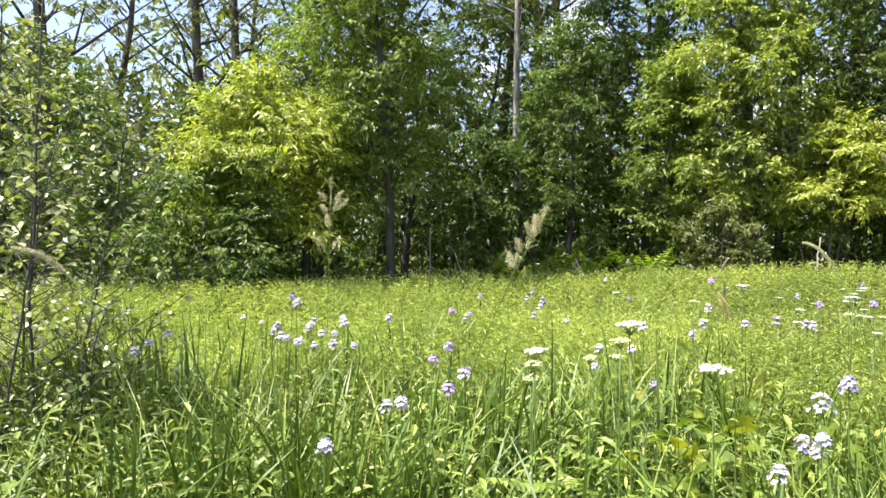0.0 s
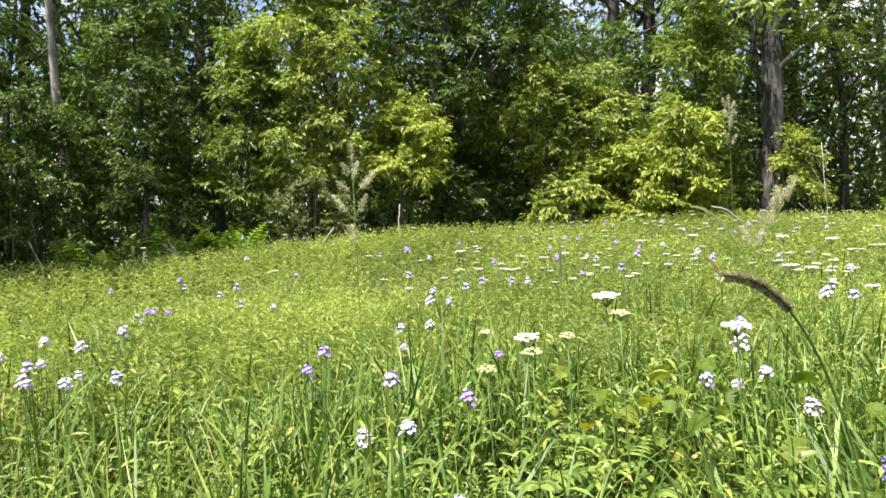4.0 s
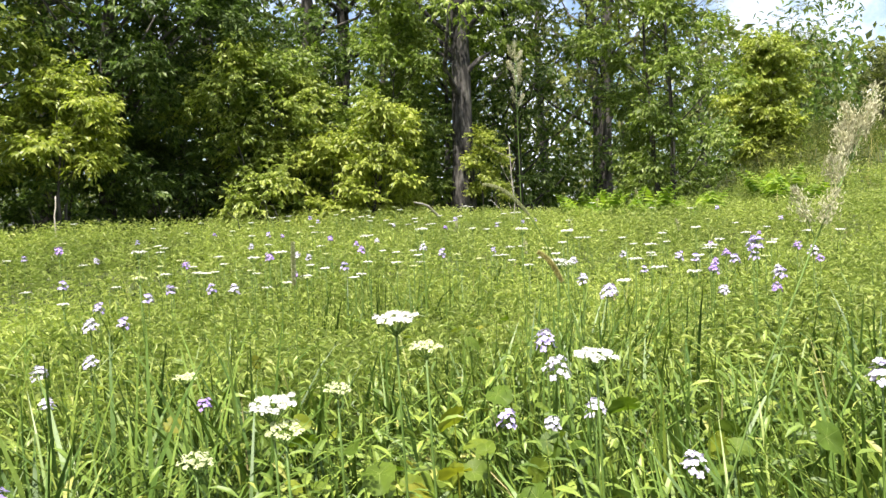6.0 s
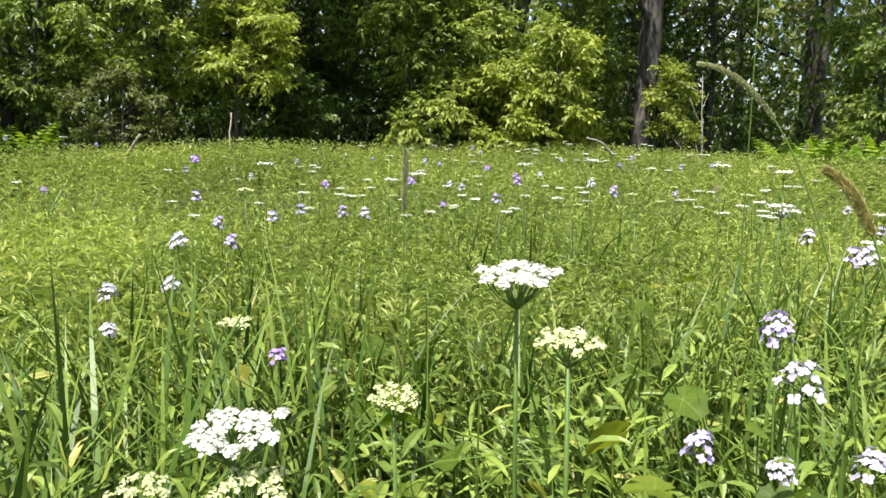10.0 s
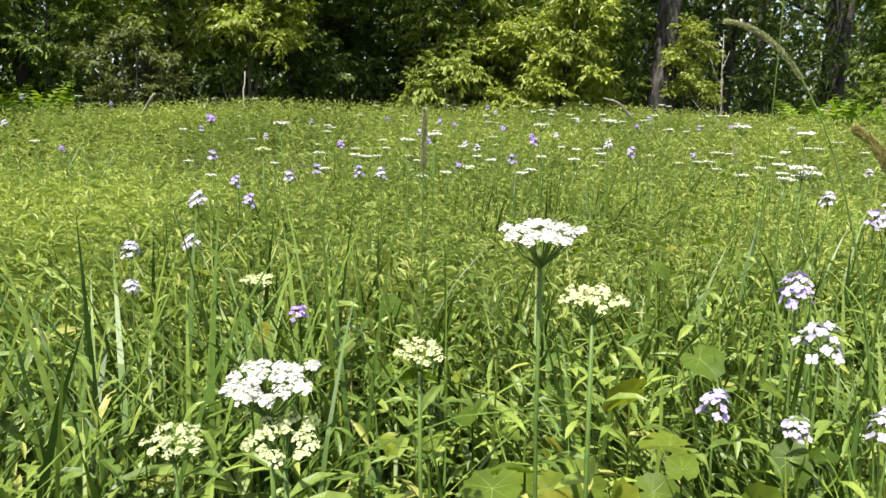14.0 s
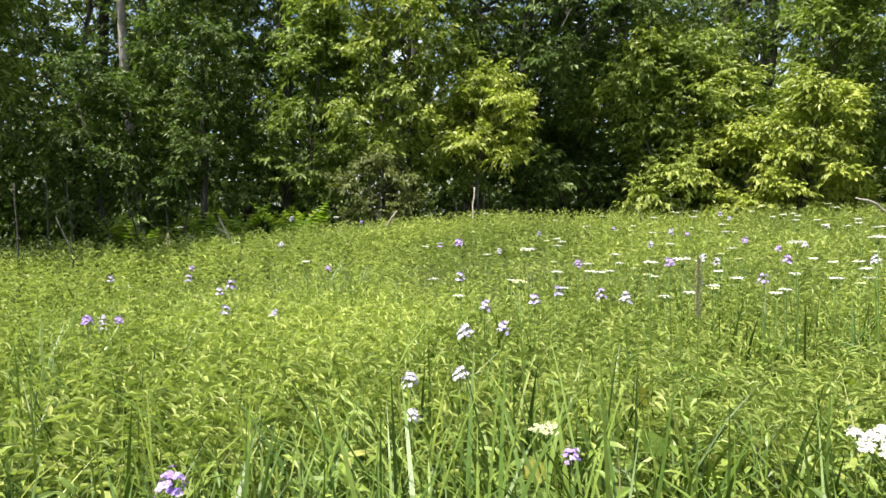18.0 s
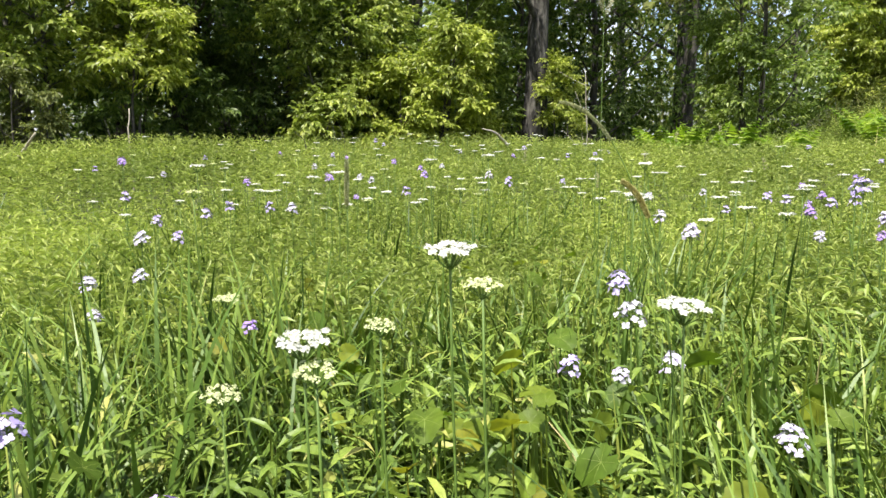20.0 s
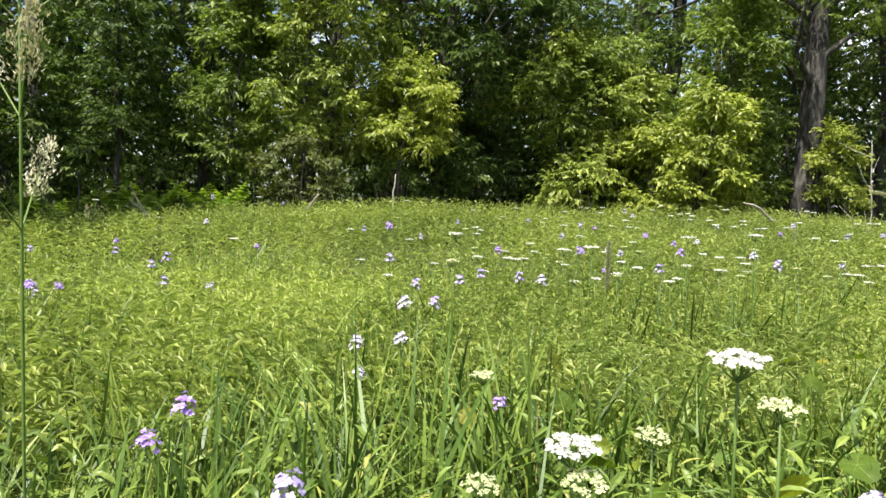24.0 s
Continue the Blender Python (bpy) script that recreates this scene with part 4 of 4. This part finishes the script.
W, C = "white flat-topped umbel flower on a ribbed stem", "creamy green half-open umbel flower on a thin stem"
umbel_plant(0.28, 1.25, 0.865, 0.036, 201, M_WHITE, W + ", large and broad", 24, 22, (0.04, 0.12))
umbel_plant(0.085, 1.11, 0.785, 0.033, 202, M_WHITE, W + ", full and domed", 20, 22, (0.03, 0.17))
umbel_plant(0.57, 1.14, 0.80, 0.034, 203, M_WHITE, W + ", broad", 20, 26, (-0.05, 0.15))
for i, (ux, uy, uz, ur) in enumerate([(0.10, 1.09, 0.755, 0.028), (0.31, 1.17, 0.832, 0.027), (0.18, 1.22, 0.77, 0.023), (-0.10, 1.72, 0.705, 0.028), (-0.03, 1.22, 0.685, 0.027)]):
    umbel_plant(ux, uy, uz, ur, 210 + i, M_CREAM, C, 16, 13, (0, 0.2))
far_umbel = umbel_plant(1.15, 2.56, 0.82, 0.033, 220, M_WHITE, W, 14, 6, (0, 0.06))
far_cream = umbel_plant(-0.34, 2.62, 0.86, 0.027, 221, M_CREAM, C, 12, 5)
rng = np.random.default_rng(9)
for i, (ux, uy, uz) in enumerate([(-0.46, 3.3, 0.90), (0.0, 3.46, 0.84), (0.12, 3.17, 0.87), (1.43, 3.19, 0.89), (0.86, 3.78, 0.92), (0.57, 3.82, 0.90), (1.21, 3.2, 0.91), (1.0, 2.3, 0.83)]):
    raised(far_umbel, ux, uy, uz, 0.82, i * 1.1)
for i in range(150):
    r, a = 3.1 + 4.6 * rng.random() ** 1.2, radians(rng.normal(8, 17))
    ux, uy = 0.25 + r * math.sin(a), 0.6 + r * math.cos(a)
    top = float(ground_z(ux, uy)) + rng.uniform(0.66, 0.77)
    raised(far_umbel if rng.random() < 0.76 else far_cream, ux, uy, top, 0.82, rng.uniform(0, 6.28))
for i in range(14):
    r, a = rng.uniform(2.0, 4.5), radians(rng.uniform(28, 48))
    ux, uy = 0.25 + r * math.sin(a), 0.6 + r * math.cos(a)
    raised(far_umbel, ux, uy, float(ground_z(ux, uy)) + rng.uniform(0.72, 0.82), 0.82, rng.uniform(0, 6.28))

rng2 = np.random.default_rng(19)
PU, LI, PA = "purple rocket flower head on an upright stem", "lilac rocket flower head on an upright stem", "pale lilac-white rocket flower head on an upright stem"
kinds = [
    rocket_plant(0.07, 3.58, 0.87, 301, M_PURPLE, PU),
    rocket_plant(-0.43, 2.77, 0.71, 302, M_LILAC, LI),
    rocket_plant(-0.44, 2.38, 0.76, 303, M_PALEL, PA, 22),
]
tops = [0.87, 0.71, 0.76]
tops = [t - float(ground_z(k.location.x, k.location.y)) for t, k in zip(tops, kinds)]
rocket_plant(0.65, 1.49, 0.715, 310, M_PALEL, PA + ", large and loose", 24, 0.0078, 0.027)
rocket_plant(0.67, 1.60, 0.75, 311, M_LILAC, LI + ", tall", 22, 0.008, 0.021)
rocket_plant(0.57, 1.59, 0.585, 312, M_LILAC, LI + ", low in the grass", 20, 0.008, 0.021)
PURPLE_AT = [(-0.89, 3.77, 0.95), (0.65, 5.01, 0.85), (-0.36, 4.03, 0.83), (-1.97, 2.6, 0.71), (-1.91, 2.69, 0.70), (-0.52, 1.33, 0.73), (-0.03, 0.91, 0.70), (0.47, 4.97, 0.9), (-2.56, 1.79, 0.79), (-0.09, 1.94, 0.60), (-0.56, 1.29, 0.68), (-1.85, 2.48, 0.73), (0.55, 3.9, 0.86)]
LILAC_AT = [(-0.59, 3.14, 0.73), (-0.43, 3.29, 0.74), (-0.37, 3.51, 0.75), (-0.19, 3.44, 0.75), (-1.57, 3.22, 0.66), (-0.86, 3.69, 0.79), (0.45, 3.87, 0.78), (0.99, 3.89, 0.82), (1.28, 2.47, 0.73), (1.8, 2.35, 0.88), (1.94, 2.56, 0.86), (-1.75, 1.29, 0.70), (-0.28, 1.19, 0.68), (-1.67, 3.02, 0.70), (-1.09, 6.83, 0.9), (-1.5, 1.77, 0.74)]
PALE_AT = [(-0.42, 2.27, 0.67), (-0.49, 2.11, 0.60), (-0.52, 2.18, 0.67), (-0.08, 3.25, 0.76), (0.64, 1.50, 0.59), (0.69, 1.40, 0.645), (0.72, 1.12, 0.63), (1.03, 2.01, 0.79), (-1.75, 1.39, 0.81), (0.02, 0.52, 0.62), (-0.26, 0.88, 0.62), (-1.32, 1.09, 0.70), (-1.2, 1.11, 0.69), (-1.51, 0.62, 0.68), (-1.13, 1.23, 0.68), (-1.45, 1.48, 0.73), (-0.15, 0.85, 0.65), (0.98, 1.02, 0.77), (0.95, 4.2, 0.84)]
PALE_AT += [(-1.79, 1.49, 0.69), (-1.70, 1.58, 0.65), (-1.92, 1.55, 0.66), (-1.62, 1.42, 0.61), (-1.86, 1.40, 0.62), (-1.75, 1.66, 0.72), (-2.05, 1.42, 0.64), (-3.32, 1.82, 0.60), (-3.2, 1.9, 0.57), (-2.35, 3.05, 0.64), (-1.58, 1.62, 0.60), (-1.60, 0.72, 0.70), (-1.45, 0.55, 0.66), (-1.90, -0.05, 0.72), (-2.0, 0.1, 0.66)]
LILAC_AT += [(-1.68, 1.50, 0.66), (-1.98, 1.62, 0.69), (-2.25, 2.95, 0.62)]
for kind, top, spots in zip(kinds, tops, (PURPLE_AT, LILAC_AT, PALE_AT)):
    for i, (fx, fy, fz) in enumerate(spots):
        raised(kind, fx, fy, fz, top, i * 1.7)
for i in range(16):
    r, a = rng2.uniform(2.2, 4.6), radians(rng2.uniform(24, 47))
    fx, fy = 0.25 + r * math.sin(a), 0.6 + r * math.cos(a)
    j = (0, 1, 2)[i % 3]
    raised(kinds[j], fx, fy, float(ground_z(fx, fy)) + rng2.uniform(0.70, 0.80), tops[j], rng2.uniform(0, 6.28))
for i, (fx, fy, fz) in enumerate(((0.70, 0.68, 0.67), (0.79, 0.75, 0.68))):
    rocket_plant(fx, fy, fz - 0.03, 320 + i, M_VETCH, "slender blue-violet vetch spike low in the grass", 20, 0.0036, 0.005, "vetch_flower")
for i in range(34):
    r, a = rng.uniform(2.6, 7.5), radians(rng.uniform(-50, 42))
    fx, fy = 0.25 + r * math.sin(a), 0.6 + r * math.cos(a)
    j = (0, 1, 1, 2)[i % 4]
    raised(kinds[j], fx, fy, float(ground_z(fx, fy)) + rng.uniform(0.66, 0.76), tops[j], rng.uniform(0, 6.28))


# ---- grass seed heads ----
def panicle(x, y, z, length, seed, label, lean=(0.0, 0.0), dense=False, mat=None, spread=0.55):
    """A tall grass stalk with clustered spikelets, open or packed into a spike."""
    rng = np.random.default_rng(seed)
    base = float(ground_z(x, y))
    h = z - base
    root = new("grass_panicle")
    root.location = (x - lean[0] * h, y - lean[1] * h, base)
    s = np.linspace(0, 1, 12)
    bend = s**2.5 if not dense else s**5
    line = np.stack([lean[0] * h * bend, lean[1] * h * bend, -0.03 + (h + 0.03) * (s - 0.10 * bend * np.hypot(*lean))], 1)
    stalk = Geo()
    tube(stalk, line, np.linspace(0.0012, 0.0007, 12), 5)
    g = Geo()
    n = 700
    u = 1 - (length / h) * rng.random(n)
    c = np.stack([np.interp(u, s, line[:, i]) for i in range(3)], 1)
    a = rng.uniform(0, 6.28, n)
    if dense:
        d = np.stack([np.cos(a), np.sin(a), 0.9 + 0 * a], 1)
        leaves(g, c, d, rng.normal(0, 1, (n, 3)), 0.0055, 0.0018, 0.2, 0.0)
    else:
        # stalked side branches in tiers, each bare at first and then a dense plume
        tiers = (0.0, 0.14, 0.14, 0.30, 0.30, 0.30, 0.55, 0.55, 0.85, 0.85)
        for k, f in enumerate(tiers):
            top = np.array([np.interp(1 - (length / h) * f, s, line[:, i]) for i in range(3)])
            ka = k * 2.75 + seed
            d = np.array([math.cos(ka) * spread, math.sin(ka) * spread, 1.0]) / math.hypot(1, spread)
            d = d if k else np.array([lean[0], lean[1], 1.0])
            reach = length * (0.20 + 0.22 * f) * rng.uniform(0.75, 1.2)
            tube(stalk, [top, top + d * reach * 0.5, top + d * reach], [0.0006, 0.0005, 0.0003], 3)
            m = 360
            along = rng.uniform(0.40 if k else -0.6, 1.1, m)
            fat = 0.0062 * np.sin(np.pi * np.clip(0.12 + 0.8 * (along - 0.35) / 0.75, 0.05, 0.98))
            c = top + d * (along * reach)[:, None] + rng.normal(0, 1, (m, 3)) * (fat * 0.6)[:, None]
            leaves(g, c, d + rng.normal(0, 0.35, (m, 3)), rng.normal(0, 1, (m, 3)), 0.0034, 0.0009, 0.2, 0.0)
    part("stalk", stalk, M_STEM, root, "", True)
    part("seed_head", g, mat or M_SEED, root)
    return tagged(root, label, "grass stalk", "tall grass seed heads")


def nodding_spike(base, bend, tip, length, thick, seed, label, mat):
    """A stalk that rises, arches over and ends in a packed spike."""
    rng = np.random.default_rng(seed)
    z0 = float(ground_z(base[0], base[1]))
    root = new("grass_panicle")
    root.location = (base[0], base[1], z0)
    a, b, c = np.array([0, 0, -0.03]), np.array(bend) - root.location, np.array(tip) - root.location
    s = np.linspace(0, 1, 40)[:, None]
    line = a * (1 - s) ** 3 + 3 * (a + [0, 0, 0.6 * b[2]]) * s * (1 - s) ** 2 + 3 * b * s * s * (1 - s) + c * s**3
    g = Geo()
    tube(g, line, np.linspace(0.0017, 0.0009, 40), 5)
    part("stalk", g, M_STEM, root, "", True)
    run = np.r_[0, np.cumsum(np.linalg.norm(np.diff(line, axis=0), axis=1))]
    n = 1500
    f = rng.random(n)
    at_run = run[-1] - length * f
    p = np.stack([np.interp(at_run, run, line[:, i]) for i in range(3)], 1)
    ahead = unit(np.stack([np.interp(at_run + 0.004, run, line[:, i]) - np.interp(at_run - 0.004, run, line[:, i]) for i in range(3)], 1))
    side = unit(np.cross(ahead, rng.normal(0, 1, (n, 3))))
    body = thick * (0.35 + 0.65 * np.sin(np.pi * np.clip(0.08 + 0.8 * f, 0, 1)))
    g = Geo()
    leaves(g, p + side * (body * rng.uniform(0.1, 0.75, n))[:, None], 0.8 * side + ahead, rng.normal(0, 1, (n, 3)), 0.85 * thick + 0.002, 0.0018, 0.2, 0.0)
    part("seed_head", g, mat, root)
    return tagged(root, label, "grass stalk", "tall grass seed heads")


PL, TL = "tall grass stalk with a pale open seed head", "tall grass stalk with a drooping dense seed spike"
panicle(-0.17, 0.63, 1.17, 0.17, 401, PL + ", wide", spread=1.0)
panicle(0.55, 0.61, 1.11, 0.11, 402, PL + ", leaning", (0.26, 0.03), spread=0.4)
panicle(0.70, 1.80, 1.40, 0.16, 403, PL + ", thin and tall")
nodding_spike((0.80, 1.54), (0.70, 1.58, 1.066), (0.55, 1.62, 1.080), 0.125, 0.0030, 405, TL, M_SPIKE)
nodding_spike((0.60, 1.18), (0.598, 1.21, 0.912), (0.522, 1.24, 0.950), 0.064, 0.0034, 406, TL + ", thick and brownish", M_STRAW)
nodding_spike((0.50, 0.05), (0.44, 0.01, 1.01), (0.315, -0.115, 1.015), 0.078, 0.0028, 409, TL + ", greyish", M_SEED)
nodding_spike((0.14, 1.98), (0.14, 1.98, 0.84), (0.145, 1.98, 0.965), 0.110, 0.0050, 408, "tall grass stalk with an upright thick pale seed spike", M_SPIKE)
for i in range(8):
    r, a = rng.uniform(3.0, 8.0), radians(rng.uniform(-75, 45))
    fx, fy = 0.3 + r * math.sin(a), 0.4 + r * math.cos(a)
    panicle(fx, fy, float(ground_z(fx, fy)) + rng.uniform(0.72, 0.84), 0.11, 420 + i, PL, (rng.normal(0, 0.05), rng.normal(0, 0.05)))


def tuft(name, x, y, n, h, seed):
    """A dense dark tuft of sword-like sedge blades."""
    rng = np.random.default_rng(seed)
    root = new(name)
    root.location = gz(x, y)
    for k in range(n):
        g = Geo()
        a = rng.uniform(0, 6.28, 1)
        p = np.array([[0.07 * rng.normal(), 0.07 * rng.normal(), -0.03]])
        blades(g, p, a, rng.uniform(0.6, 1.0, 1) * h, rng.uniform(0.010, 0.016, 1), rng.uniform(0.05, 0.6, 1), 6, rng.uniform(0.8, 2.2, 1))
        part("blade", g, M_SEDGE, root)
    return tagged(root, "dark green tuft of long sedge blades", "sedge tuft", "sedge tufts")


for i, (tx, ty, tn, th) in enumerate([(-0.75, 0.55, 70, 0.72), (-0.95, 0.75, 60, 0.70), (-0.35, 0.75, 60, 0.66), (-0.05, 1.05, 50, 0.66), (0.80, 1.75, 70, 0.78), (1.05, 1.55, 70, 0.80), (-0.7, 1.7, 60, 0.66), (0.25, 1.45, 40, 0.66), (1.2, 0.9, 60, 0.74), (-0.45, 1.4, 50, 0.62)]):
    tuft("sedge_tuft", tx, ty, tn, th, 500 + i)


def broad_tuft(x, y, n, h, seed):
    """A loose tuft of broad pale-backed grass leaves that arch over."""
    rng = np.random.default_rng(seed)
    root = new("broad_grass_tuft")
    root.location = gz(x, y)
    for k in range(n):
        g = Geo()
        p = np.array([[0.06 * rng.normal(), 0.06 * rng.normal(), -0.03]])
        blades(g, p, rng.uniform(0, 6.28, 1), rng.uniform(0.6, 1.0, 1) * h, rng.uniform(0.014, 0.021, 1), rng.uniform(0.08, 0.75, 1), 7, rng.uniform(1.0, 2.4, 1))
        part("blade", g, M_GRASS if k % 3 else M_SEDGE, root)
    return tagged(root, "tuft of broad fresh green grass leaves arching over", "grass tuft", "broad grass tufts")


for i, (tx, ty, tn, th) in enumerate([(0.42, 1.75, 16, 0.74), (0.55, 2.0, 14, 0.74), (0.62, 1.42, 12, 0.68), (0.80, 1.62, 30, 0.76), (0.97, 1.75, 30, 0.80), (0.33, 2.2, 12, 0.72), (1.1, 2.15, 30, 0.80), (-0.22, 1.95, 14, 0.72), (0.76, 2.15, 26, 0.76), (-0.55, 1.05, 12, 0.66), (-0.95, 1.35, 14, 0.68), (0.15, 1.55, 10, 0.66), (1.25, 1.3, 26, 0.76), (-0.1, 2.6, 14, 0.72), (0.5, 2.7, 14, 0.74), (-0.75, 2.3, 14, 0.70), (1.5, 1.9, 26, 0.78)]):
    broad_tuft(tx, ty, tn, th, 540 + i)
